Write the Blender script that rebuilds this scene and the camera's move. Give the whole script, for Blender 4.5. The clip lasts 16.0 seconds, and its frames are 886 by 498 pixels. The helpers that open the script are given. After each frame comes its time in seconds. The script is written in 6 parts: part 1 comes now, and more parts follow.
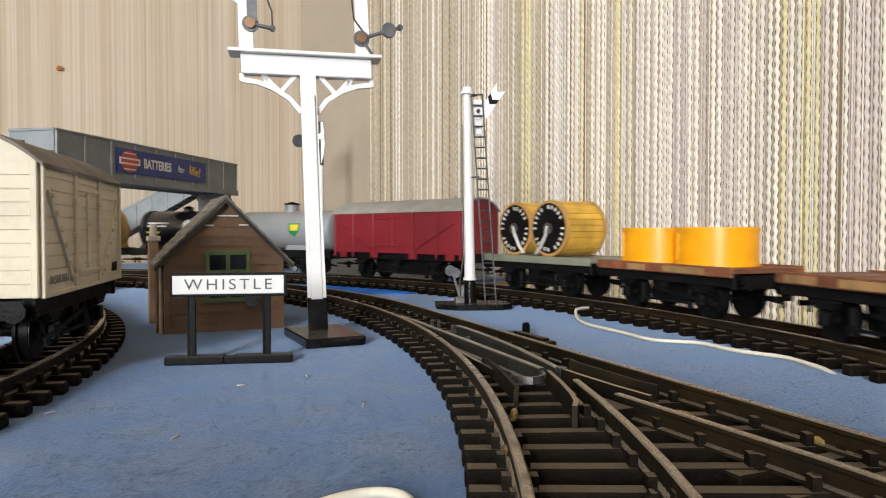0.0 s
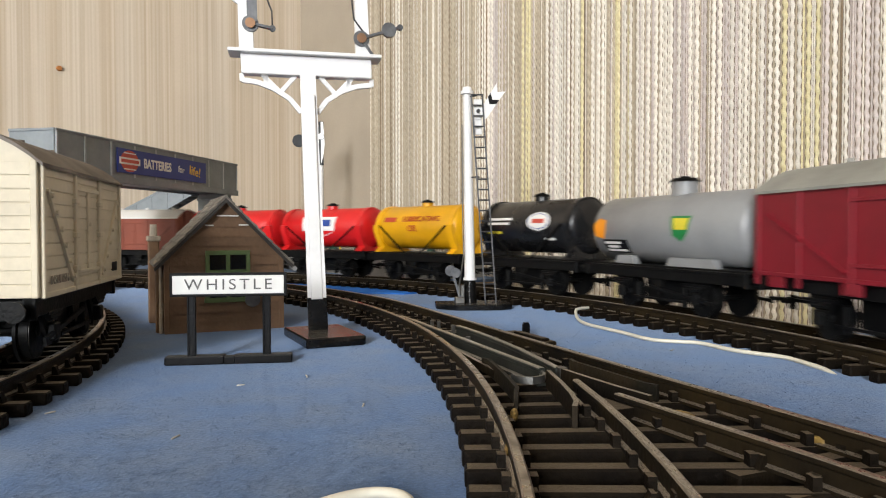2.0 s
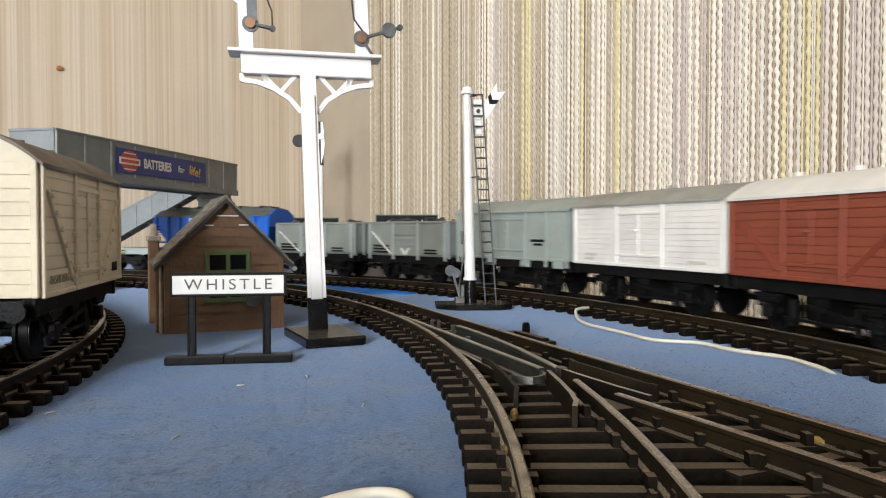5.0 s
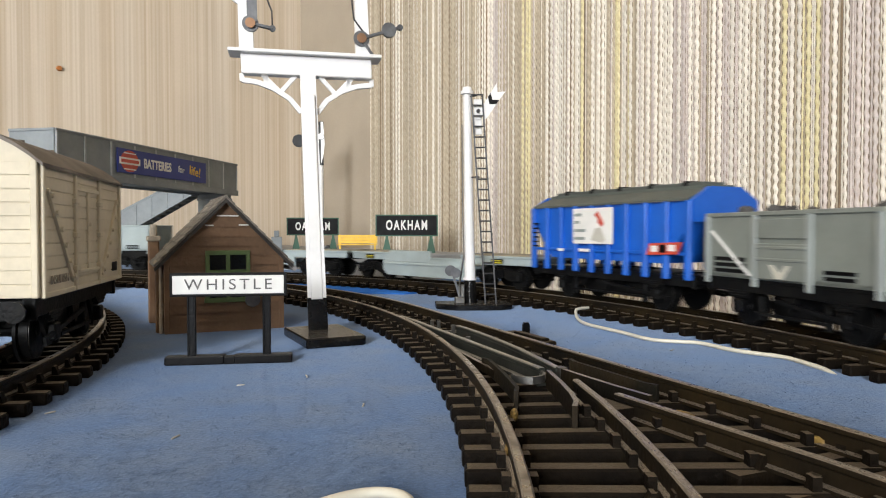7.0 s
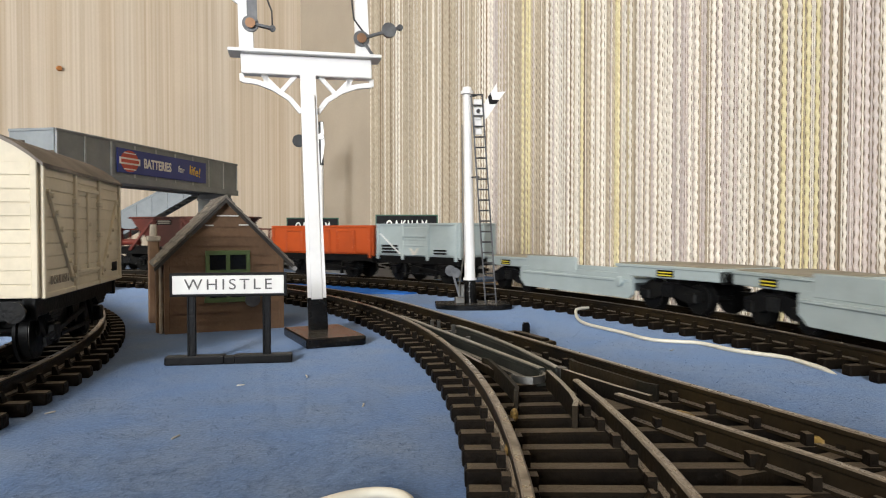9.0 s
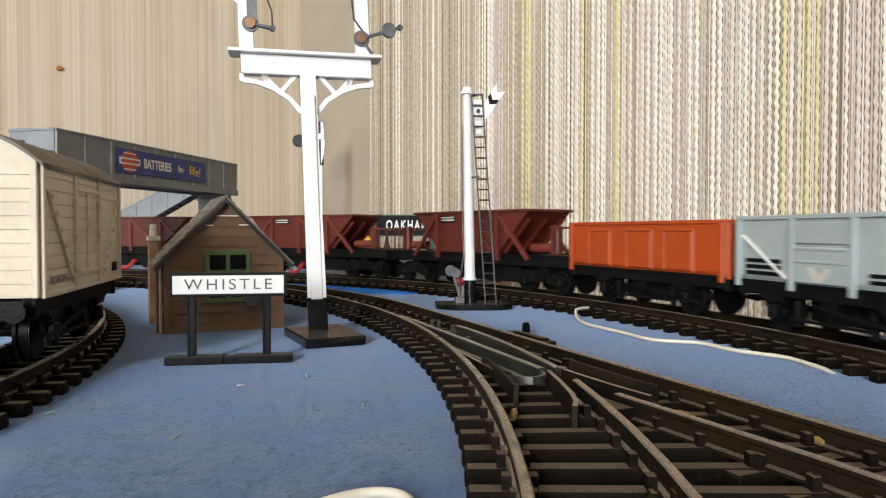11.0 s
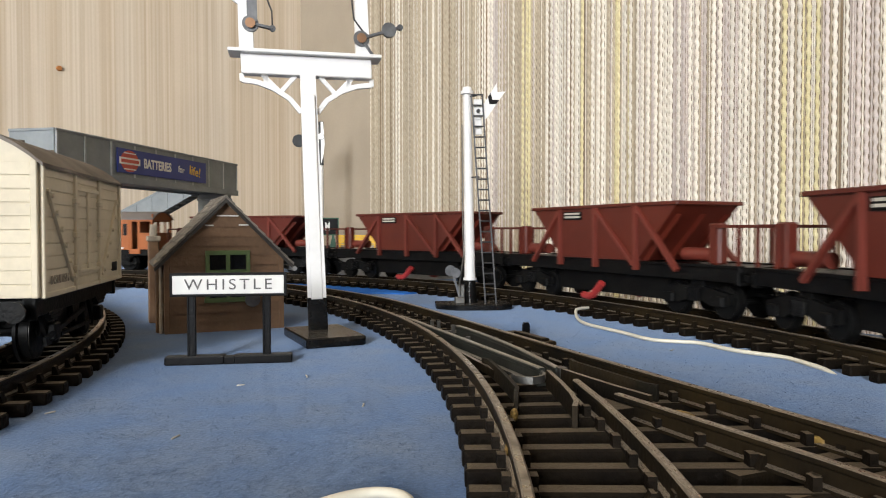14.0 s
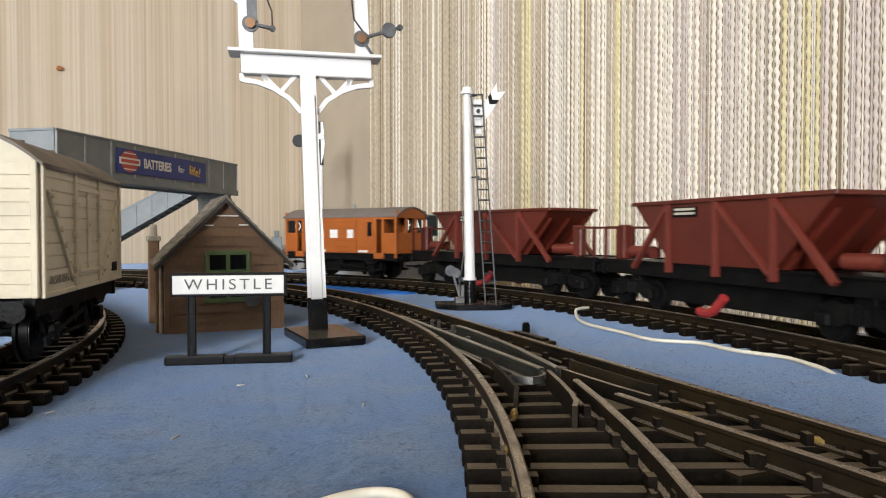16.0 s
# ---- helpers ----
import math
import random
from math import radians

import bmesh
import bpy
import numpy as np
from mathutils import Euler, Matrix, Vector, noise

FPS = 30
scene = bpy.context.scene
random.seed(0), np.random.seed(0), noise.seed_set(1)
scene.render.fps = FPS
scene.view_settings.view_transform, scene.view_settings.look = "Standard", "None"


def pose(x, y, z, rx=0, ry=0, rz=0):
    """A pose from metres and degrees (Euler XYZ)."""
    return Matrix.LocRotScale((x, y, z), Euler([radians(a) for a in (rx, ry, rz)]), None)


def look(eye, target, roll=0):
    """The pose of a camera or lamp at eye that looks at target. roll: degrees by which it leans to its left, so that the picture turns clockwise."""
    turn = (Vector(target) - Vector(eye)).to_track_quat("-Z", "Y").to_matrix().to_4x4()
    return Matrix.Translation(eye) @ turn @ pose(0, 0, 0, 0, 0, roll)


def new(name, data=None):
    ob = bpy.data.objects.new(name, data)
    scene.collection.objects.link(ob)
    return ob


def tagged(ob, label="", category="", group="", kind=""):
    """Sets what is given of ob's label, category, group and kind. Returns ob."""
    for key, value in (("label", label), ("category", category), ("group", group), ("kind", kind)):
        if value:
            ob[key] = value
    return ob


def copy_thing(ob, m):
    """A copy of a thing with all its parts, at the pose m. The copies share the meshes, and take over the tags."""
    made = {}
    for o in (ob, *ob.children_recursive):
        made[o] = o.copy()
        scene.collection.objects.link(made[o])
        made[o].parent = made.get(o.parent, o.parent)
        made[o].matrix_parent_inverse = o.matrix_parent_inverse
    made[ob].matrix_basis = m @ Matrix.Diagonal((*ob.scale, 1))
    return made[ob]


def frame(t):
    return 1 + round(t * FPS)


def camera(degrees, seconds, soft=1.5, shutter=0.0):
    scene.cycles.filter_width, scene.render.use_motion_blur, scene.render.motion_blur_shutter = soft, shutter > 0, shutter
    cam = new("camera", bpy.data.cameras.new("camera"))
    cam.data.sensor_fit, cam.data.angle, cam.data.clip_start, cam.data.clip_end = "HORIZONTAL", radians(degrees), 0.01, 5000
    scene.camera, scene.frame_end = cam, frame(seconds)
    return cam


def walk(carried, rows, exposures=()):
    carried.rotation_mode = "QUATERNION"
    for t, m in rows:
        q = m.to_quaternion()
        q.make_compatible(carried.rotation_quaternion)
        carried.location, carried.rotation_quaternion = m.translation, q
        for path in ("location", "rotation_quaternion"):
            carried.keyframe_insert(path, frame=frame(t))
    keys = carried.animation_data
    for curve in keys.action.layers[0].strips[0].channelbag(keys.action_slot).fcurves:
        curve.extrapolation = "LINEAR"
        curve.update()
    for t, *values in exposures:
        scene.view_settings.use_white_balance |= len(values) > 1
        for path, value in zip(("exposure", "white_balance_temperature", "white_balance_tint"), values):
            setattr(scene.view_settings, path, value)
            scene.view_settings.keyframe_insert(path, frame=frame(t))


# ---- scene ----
M = 0.001                      # all shapes below are written in millimetres

# ---- camera: a phone standing still beside the layout ----
cam = camera(65.0, 16.0, soft=1.1, shutter=0.5)
EYE = pose(0, 0, 35.3 * M, 90 - 1.443, 0, 0)
walk(cam, [(0.0, EYE), (16.0, EYE)], exposures=[(0.0, 0.0), (16.0, 0.0)])

# ---- room axes: u runs to the cord-papered wall, w to the far wall ----
UX, UY = 0.8151, 0.5793
def room(u, w):
    return (UX * u - UY * w, UY * u + UX * w)
ROOM_DEG = math.degrees(math.atan2(UY, UX))
U_WALL, W_WALL = 368.0, 830.0
U_BACK, W_BACK = -4200.0, -2300.0
Z_FLOOR, Z_CEIL = -750.0, 1650.0

# ---- light: daylight through one window behind the camera ----
world = bpy.data.worlds.new("daylight")
scene.world = world
world.use_nodes = True
wn = world.node_tree
sky = wn.nodes.new("ShaderNodeTexSky")
sky.sky_type, sky.sun_disc = "NISHITA", False
sky.sun_elevation, sky.sun_rotation = radians(35), radians(200)
wn.links.new(sky.outputs[0], wn.nodes["Background"].inputs[0])
wn.nodes["Background"].inputs[1].default_value = 0.15
WIN_U0, WIN_U1, WIN_Z0, WIN_Z1 = -3250.0, -2350.0, 250.0, 1450.0
lamp = bpy.data.lights.new("window_daylight", "AREA")
lamp.shape, lamp.size, lamp.size_y = "RECTANGLE", 0.88, 1.18
lamp.energy, lamp.color = 228.0, (0.95, 0.985, 1.02)
lx, ly = room((WIN_U0 + WIN_U1) / 2, W_BACK + 20)
lo = new("window_daylight", lamp)
tx, ty = room((WIN_U0 + WIN_U1) / 2, W_BACK + 1000)
lo.matrix_world = look((lx * M, ly * M, (WIN_Z0 + WIN_Z1) / 2 * M), (tx * M, ty * M, (WIN_Z0 + WIN_Z1) / 2 * M))


# ---- materials ----
def mat(name, col, rough=0.6, metal=0.0, var=0.12, scale=60.0, bump=0.15, fine=400.0, col2=None, coat=0.0, isl=0.0, obj=0.0, spec=0.5):
    """A surface with broad stains, fine grain and fine relief. Scales are per metre."""
    m = bpy.data.materials.new(name)
    m.use_nodes = True
    nt = m.node_tree
    N, L = nt.nodes, nt.links
    b = N["Principled BSDF"]
    b.inputs["Roughness"].default_value, b.inputs["Metallic"].default_value = rough, metal
    b.inputs["Specular IOR Level"].default_value = spec
    b.inputs["Coat Weight"].default_value = coat
    tc = N.new("ShaderNodeTexCoord")
    n1, n2 = N.new("ShaderNodeTexNoise"), N.new("ShaderNodeTexNoise")
    n1.inputs["Scale"].default_value, n1.inputs["Detail"].default_value = scale, 5
    n2.inputs["Scale"].default_value, n2.inputs["Detail"].default_value = fine, 3
    L.new(tc.outputs["Object"], n1.inputs["Vector"])
    L.new(tc.outputs["Object"], n2.inputs["Vector"])
    c2 = col2 or tuple(max(0.0, c * (1 - 2.2 * var)) for c in col)
    ramp = N.new("ShaderNodeMix")
    ramp.data_type = "RGBA"
    r1 = N.new("ShaderNodeMapRange")
    r1.inputs["From Min"].default_value, r1.inputs["From Max"].default_value = 0.35, 0.7
    L.new(n1.outputs["Fac"], r1.inputs["Value"])
    L.new(r1.outputs["Result"], ramp.inputs[0])
    ramp.inputs[6].default_value, ramp.inputs[7].default_value = (*col, 1), (*c2, 1)
    hsv = N.new("ShaderNodeHueSaturation")
    r2 = N.new("ShaderNodeMapRange")
    r2.inputs["To Min"].default_value, r2.inputs["To Max"].default_value = 1 - var, 1 + var
    L.new(n2.outputs["Fac"], r2.inputs["Value"])
    L.new(ramp.outputs[2], hsv.inputs["Color"])
    if isl or obj:
        src = N.new("ShaderNodeNewGeometry").outputs["Random Per Island"] if isl else N.new("ShaderNodeObjectInfo").outputs["Random"]
        r3 = N.new("ShaderNodeMapRange")
        k = isl or obj
        r3.inputs["To Min"].default_value, r3.inputs["To Max"].default_value = 1 - k, 1 + k
        L.new(src, r3.inputs["Value"])
        mu = N.new("ShaderNodeMath")
        mu.operation = "MULTIPLY"
        L.new(r2.outputs["Result"], mu.inputs[0])
        L.new(r3.outputs["Result"], mu.inputs[1])
        L.new(mu.outputs[0], hsv.inputs["Value"])
    else:
        L.new(r2.outputs["Result"], hsv.inputs["Value"])
    L.new(hsv.outputs["Color"], b.inputs["Base Color"])
    rr = N.new("ShaderNodeMapRange")
    rr.inputs["To Min"].default_value, rr.inputs["To Max"].default_value = max(0.02, rough - 0.12), min(1, rough + 0.12)
    L.new(n1.outputs["Fac"], rr.inputs["Value"])
    L.new(rr.outputs["Result"], b.inputs["Roughness"])
    if bump:
        bp = N.new("ShaderNodeBump")
        bp.inputs["Strength"].default_value, bp.inputs["Distance"].default_value = bump, 0.0006
        L.new(n2.outputs["Fac"], bp.inputs["Height"])
        L.new(bp.outputs["Normal"], b.inputs["Normal"])
    return m


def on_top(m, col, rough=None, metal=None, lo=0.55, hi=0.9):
    """Lays another colour on the faces of m that look upward: dust, wheel polish, painted light."""
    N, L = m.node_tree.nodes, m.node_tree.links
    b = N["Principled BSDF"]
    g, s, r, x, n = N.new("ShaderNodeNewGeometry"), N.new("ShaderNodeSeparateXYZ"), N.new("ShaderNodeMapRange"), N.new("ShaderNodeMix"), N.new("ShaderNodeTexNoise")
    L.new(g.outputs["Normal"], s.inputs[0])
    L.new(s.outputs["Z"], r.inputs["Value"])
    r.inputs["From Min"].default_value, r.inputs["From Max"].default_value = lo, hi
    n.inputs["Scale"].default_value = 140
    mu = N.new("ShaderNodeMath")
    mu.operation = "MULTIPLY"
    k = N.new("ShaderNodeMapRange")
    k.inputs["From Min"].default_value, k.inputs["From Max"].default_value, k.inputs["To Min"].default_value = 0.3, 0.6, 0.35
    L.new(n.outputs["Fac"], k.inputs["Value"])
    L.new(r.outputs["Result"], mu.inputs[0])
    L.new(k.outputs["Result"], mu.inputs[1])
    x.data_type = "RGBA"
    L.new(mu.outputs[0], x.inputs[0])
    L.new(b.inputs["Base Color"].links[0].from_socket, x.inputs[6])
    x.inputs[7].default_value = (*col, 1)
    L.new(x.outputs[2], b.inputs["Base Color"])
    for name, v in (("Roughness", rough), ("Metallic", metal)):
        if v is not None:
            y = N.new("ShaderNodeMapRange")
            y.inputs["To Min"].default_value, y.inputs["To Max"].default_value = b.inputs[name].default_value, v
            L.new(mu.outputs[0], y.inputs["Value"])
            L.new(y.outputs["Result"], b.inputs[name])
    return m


CARPET = mat("blue_felt", (0.080, 0.136, 0.262), 0.95, var=0.3, scale=60, fine=1500, bump=0.3, col2=(0.128, 0.160, 0.216), spec=0.1)
for felt in (CARPET,):
    fb = felt.node_tree.nodes["Principled BSDF"]
    fb.inputs["Sheen Weight"].default_value, fb.inputs["Sheen Roughness"].default_value, fb.inputs["Sheen Tint"].default_value = 0.42, 0.35, (0.48, 0.66, 1.0, 1)
BRIGHT = mat("bright_blue_felt", (0.04, 0.20, 0.70), 0.95, var=0.15, scale=40, fine=800, bump=0.8, spec=0.1)
# tops: dust plus painted light; sides: near-black as painted shade
SLEEPER = on_top(mat("brown_sleeper_painted_shade", (0.005, 0.004, 0.0035), 0.6, var=0.4, scale=70, fine=900, bump=0.5, spec=0.06, col2=(0.013, 0.009, 0.005), isl=0.25), (0.135, 0.106, 0.075), lo=0.8, hi=0.97)
SLEEPER1 = on_top(mat("single_sleeper_painted_shade", (0.005, 0.004, 0.0035), 0.6, var=0.4, scale=70, fine=900, bump=0.5, spec=0.06, col2=(0.013, 0.009, 0.005), obj=0.25), (0.135, 0.106, 0.075), lo=0.8, hi=0.97)
RAIL = on_top(mat("tarnished_nickel_rail", (0.008, 0.0065, 0.005), 0.5, metal=0.1, var=0.35, scale=60, fine=700, bump=0.2, col2=(0.026, 0.017, 0.007), spec=0.12), (0.40, 0.34, 0.27), 0.27, 0.92, 0.6, 0.9)
RAILSIDE = mat("rusty_rail_side", (0.010, 0.009, 0.007), 0.55, metal=0.1, var=0.35, scale=90, fine=800, bump=0.3, col2=(0.028, 0.020, 0.011), spec=0.12)
BLADE = on_top(mat("dark_blade_steel", (0.045, 0.047, 0.040), 0.4, metal=0.4, var=0.25, scale=120, fine=900, bump=0.1), (0.42, 0.40, 0.35), 0.3, 0.9, 0.6, 0.9)
STEEL = mat("dull_steel", (0.24, 0.235, 0.22), 0.36, metal=0.85, var=0.2, scale=150, fine=900, bump=0.1)
DARKSTEEL = mat("blackened_steel", (0.035, 0.034, 0.036), 0.45, metal=0.3, var=0.2, scale=150, fine=900, bump=0.1)
BRASS = mat("copper_rivet", (0.30, 0.17, 0.10), 0.4, metal=0.8, var=0.2, scale=200)
WHITE = mat("white_enamel", (0.82, 0.81, 0.80), 0.4, var=0.04, scale=60, fine=500, bump=0.06)
BLACK = mat("black_enamel", (0.004, 0.004, 0.0045), 0.38, var=0.3, scale=120, fine=700, bump=0.1, spec=0.13)
CHIPBLACK = on_top(mat("chipped_black_enamel", (0.004, 0.004, 0.004), 0.22, var=0.3, scale=240, fine=900, bump=0.2, col2=(0.012, 0.011, 0.010), spec=0.3), (0.085, 0.075, 0.065), lo=0.85, hi=0.98)
CRANKGREY = mat("worn_grey_steel", (0.15, 0.155, 0.165), 0.42, metal=0.5, var=0.2, scale=150, fine=900, bump=0.1, col2=(0.07, 0.072, 0.078))
FRAME = mat("black_plastic_underframe", (0.0035, 0.0035, 0.004), 0.42, var=0.35, scale=150, fine=900, bump=0.2, col2=(0.008, 0.008, 0.0075), spec=0.11)
SIGNWHITE = mat("sign_white", (0.78, 0.77, 0.74), 0.5, var=0.05, scale=120, bump=0.05)
SIGNBLACK = mat("sign_black_paint", (0.012, 0.012, 0.013), 0.7, var=0.2, scale=200, bump=0.05, spec=0.2)
DARKGLASS = mat("dark_window_pane", (0.008, 0.009, 0.010), 0.12, var=0.1, scale=50, bump=0.0)
GAPSTRIP = mat("near_black_gap_strip", (0.006, 0.005, 0.004), 0.95, var=0.3, scale=90, fine=900, bump=0.5, spec=0.1)


def stripe_paper():
    """Fine upright stripes: noise drawn out along the height, at two widths."""
    m = mat("fine_striped_paper", (0.63, 0.545, 0.44), 0.9, var=0.05, scale=6, fine=500, bump=0.1, spec=0.1)
    nt = m.node_tree
    N, L = nt.nodes, nt.links
    b = N["Principled BSDF"]
    old = b.inputs["Base Color"].links[0].from_socket
    tc, mp = N.new("ShaderNodeTexCoord"), N.new("ShaderNodeMapping")
    mp.inputs["Rotation"].default_value = (0, 0, -radians(ROOM_DEG))
    mp.vector_type = "POINT"
    L.new(tc.outputs["Object"], mp.inputs["Vector"])
    acc = old
    for sc, dark, lo, hi in ((190, 0.87, 0.45, 0.62), (40, 0.95, 0.4, 0.6), (420, 0.90, 0.4, 0.65)):
        sq, no, rg, mx = N.new("ShaderNodeVectorMath"), N.new("ShaderNodeTexNoise"), N.new("ShaderNodeMapRange"), N.new("ShaderNodeMix")
        sq.operation = "MULTIPLY"
        sq.inputs[1].default_value = (1, 0, 0.006)
        L.new(mp.outputs["Vector"], sq.inputs[0])
        no.inputs["Scale"].default_value, no.inputs["Detail"].default_value = sc, 1
        L.new(sq.outputs[0], no.inputs["Vector"])
        rg.inputs["From Min"].default_value, rg.inputs["From Max"].default_value = lo, hi
        L.new(no.outputs["Fac"], rg.inputs["Value"])
        mx.data_type, mx.blend_type = "RGBA", "MULTIPLY"
        mx.inputs[7].default_value = (dark, dark * 0.97, dark * 0.93, 1)
        L.new(rg.outputs["Result"], mx.inputs[0])
        L.new(acc, mx.inputs[6])
        acc = mx.outputs[2]
    L.new(acc, b.inputs["Base Color"])
    return m
STRIPES = stripe_paper()
PLAINPAPER = mat("plain_beige_paper", (0.42, 0.36, 0.285), 0.9, var=0.06, scale=12, fine=500, bump=0.15, spec=0.1)
PLASTER = mat("plain_plaster", (0.72, 0.69, 0.63), 0.9, var=0.05, scale=5, fine=200, bump=0.1)
FLOORM = mat("brown_room_carpet", (0.16, 0.12, 0.09), 0.95, var=0.2, scale=8, fine=300, bump=0.5)
BOARD = mat("chipboard", (0.30, 0.22, 0.14), 0.85, var=0.2, scale=60, fine=500, bump=0.3)


# ---- mesh helpers (millimetres) ----
def box(bm, x0, x1, y0, y1, z0, z1, bevel=0.0, m=None):
    r = bmesh.ops.create_cube(bm, size=1.0, matrix=Matrix.LocRotScale(((x0 + x1) / 2, (y0 + y1) / 2, (z0 + z1) / 2), None, (abs(x1 - x0), abs(y1 - y0), abs(z1 - z0))))
    vs = r["verts"]
    if bevel:
        es = list({e for v in vs for e in v.link_edges})
        out = bmesh.ops.bevel(bm, geom=es, offset=bevel, segments=1, affect="EDGES")
        vs = list({v for f in out["faces"] for v in f.verts} | {v for v in vs if v.is_valid})
    if m is not None:
        bmesh.ops.transform(bm, matrix=m, verts=vs)
    return vs


def rod(bm, p0, p1, r0, r1=None, seg=10, caps=True):
    p0, p1 = Vector(p0), Vector(p1)
    d = p1 - p0
    q = d.to_track_quat("Z", "Y").to_matrix().to_4x4()
    r = bmesh.ops.create_cone(bm, cap_ends=caps, segments=seg, radius1=r0, radius2=r0 if r1 is None else r1, depth=d.length,
                              matrix=Matrix.Translation((p0 + p1) / 2) @ q)
    return r["verts"]


def bar(bm, p0, p1, w, h, up=(0, 0, 1)):
    """A square bar from p0 to p1, w wide and h deep along up."""
    p0, p1 = Vector(p0), Vector(p1)
    x = (p1 - p0).normalized()
    y = Vector(up).cross(x).normalized()
    z = x.cross(y)
    rot = Matrix((x, y, z)).transposed().to_4x4()
    return box(bm, -0.5, 0.5, -0.5, 0.5, -0.5, 0.5, 0, Matrix.Translation((p0 + p1) / 2) @ rot @ Matrix.Diagonal(((p1 - p0).length, w, h, 1)))


def prism(bm, pts, a, b, axis="x"):
    """Extrudes the polygon pts, given in the plane across axis, from a to b."""
    def at(p, k):
        return {"x": (k, p[0], p[1]), "y": (p[0], k, p[1]), "z": (p[0], p[1], k)}[axis]
    va, vb = [bm.verts.new(at(p, a)) for p in pts], [bm.verts.new(at(p, b)) for p in pts]
    n = len(pts)
    fs = [bm.faces.new(va), bm.faces.new(vb[::-1])]
    for i in range(n):
        fs.append(bm.faces.new((va[i], vb[i], vb[(i + 1) % n], va[(i + 1) % n])))
    bmesh.ops.recalc_face_normals(bm, faces=fs)
    return va + vb


def sweep(bm, path, section, closed=False):
    """Carries a closed section (side, up) along a level path of (x, y, z)."""
    rings = []
    n = len(path)
    for i, p in enumerate(path):
        a, b = Vector(path[max(i - 1, 0)]), Vector(path[min(i + 1, n - 1)])
        t = (b - a).normalized()
        side = Vector((t.y, -t.x, 0)).normalized()
        up = side.cross(t)
        rings.append([bm.verts.new(Vector(p) + side * s + up * h) for s, h in section])
    k = len(section)
    for i in range(n - 1):
        for j in range(k):
            bm.faces.new((rings[i][j], rings[i + 1][j], rings[i + 1][(j + 1) % k], rings[i][(j + 1) % k]))
    bm.faces.new(rings[0][::-1])
    bm.faces.new(rings[-1])
    bmesh.ops.recalc_face_normals(bm, faces=bm.faces[:])


def mesh_of(name, bm, material, smooth=None):
    bmesh.ops.scale(bm, vec=(M, M, M), verts=bm.verts[:])
    me = bpy.data.meshes.new(name)
    bm.to_mesh(me)
    bm.free()
    me.materials.append(material)
    if smooth:
        me.polygons.foreach_set("use_smooth", [True] * len(me.polygons))
        me.set_sharp_from_angle(angle=radians(smooth))
    return me


def thing(name, label, category, group="", m=None):
    ob = tagged(new(name), label, category, group)
    ob.empty_display_size = 0.01
    if m is not None:
        ob.matrix_basis = m
    return ob


def part(name, bm, material, parent, label="", smooth=35):
    ob = new(name, mesh_of(name, bm, material, smooth))
    ob.parent = parent
    return tagged(ob, label)


def solid(name, bm, material, label, category="", kind="", smooth=None, group=""):
    return tagged(new(name, mesh_of(name, bm, material, smooth)), label, category, group, kind)


def letters(name, text, size, material, parent, m, depth=0.15, align="CENTER", stretch=1.0, space=1.0, label="", bold=0.0):
    """Raised lettering as a mesh; size in millimetres; m poses it in its thing's space (metres)."""
    cu = bpy.data.curves.new(name, "FONT")
    cu.body, cu.size, cu.extrude, cu.align_x, cu.align_y, cu.space_character = text, size * M, depth * M, align, "CENTER", space
    cu.offset = bold * M
    tmp = bpy.data.objects.new(name, cu)
    me = bpy.data.meshes.new_from_object(tmp)
    bpy.data.objects.remove(tmp)
    bpy.data.curves.remove(cu)
    me.transform(m @ Matrix.Diagonal((stretch, 1, 1, 1)))
    me.materials.append(material)
    ob = new(name, me)
    ob.parent = parent
    return tagged(ob, label)


# ---- setting: room, baseboard, carpet ----
def wall_slab(name, u0, u1, w0, w1, z0, z1, material, label):
    bm = bmesh.new()
    pts = [room(u0, w0), room(u1, w0), room(u1, w1), room(u0, w1)]
    prism(bm, pts, z0, z1, "z")
    return solid(name, bm, material, label, kind="structure")


T = 100.0
wall_slab("wall_cord", U_WALL, U_WALL + T, W_BACK - T, W_WALL + T, Z_FLOOR, Z_CEIL, PLAINPAPER, "wall hung with beige corded wallpaper")
wall_slab("wall_far", U_BACK, U_WALL, W_WALL, W_WALL + T, Z_FLOOR, Z_CEIL, STRIPES, "far wall hung with fine striped beige wallpaper")
wall_slab("wall_side", U_BACK - T, U_BACK, W_BACK - T, W_WALL + T, Z_FLOOR, Z_CEIL, PLASTER, "plain painted wall")
wall_slab("wall_window_below", U_BACK, U_WALL, W_BACK - T, W_BACK, Z_FLOOR, WIN_Z0, PLASTER, "plain wall below the window")
wall_slab("wall_window_above", U_BACK, U_WALL, W_BACK - T, W_BACK, WIN_Z1, Z_CEIL, PLASTER, "plain wall above the window")
wall_slab("wall_window_beside", U_BACK, WIN_U0, W_BACK - T, W_BACK, WIN_Z0, WIN_Z1, PLASTER, "plain wall beside the window")
wall_slab("wall_window_return", WIN_U1, U_WALL, W_BACK - T, W_BACK, WIN_Z0, WIN_Z1, PLASTER, "plain wall beside the window")
wall_slab("floor", U_BACK - T, U_WALL + T, W_BACK - T, W_WALL + T, Z_FLOOR - T, Z_FLOOR, FLOORM, "brown carpeted room floor")
wall_slab("ceiling", U_BACK - T, U_WALL + T, W_BACK - T, W_WALL + T, Z_CEIL, Z_CEIL + T, PLASTER, "white painted ceiling")

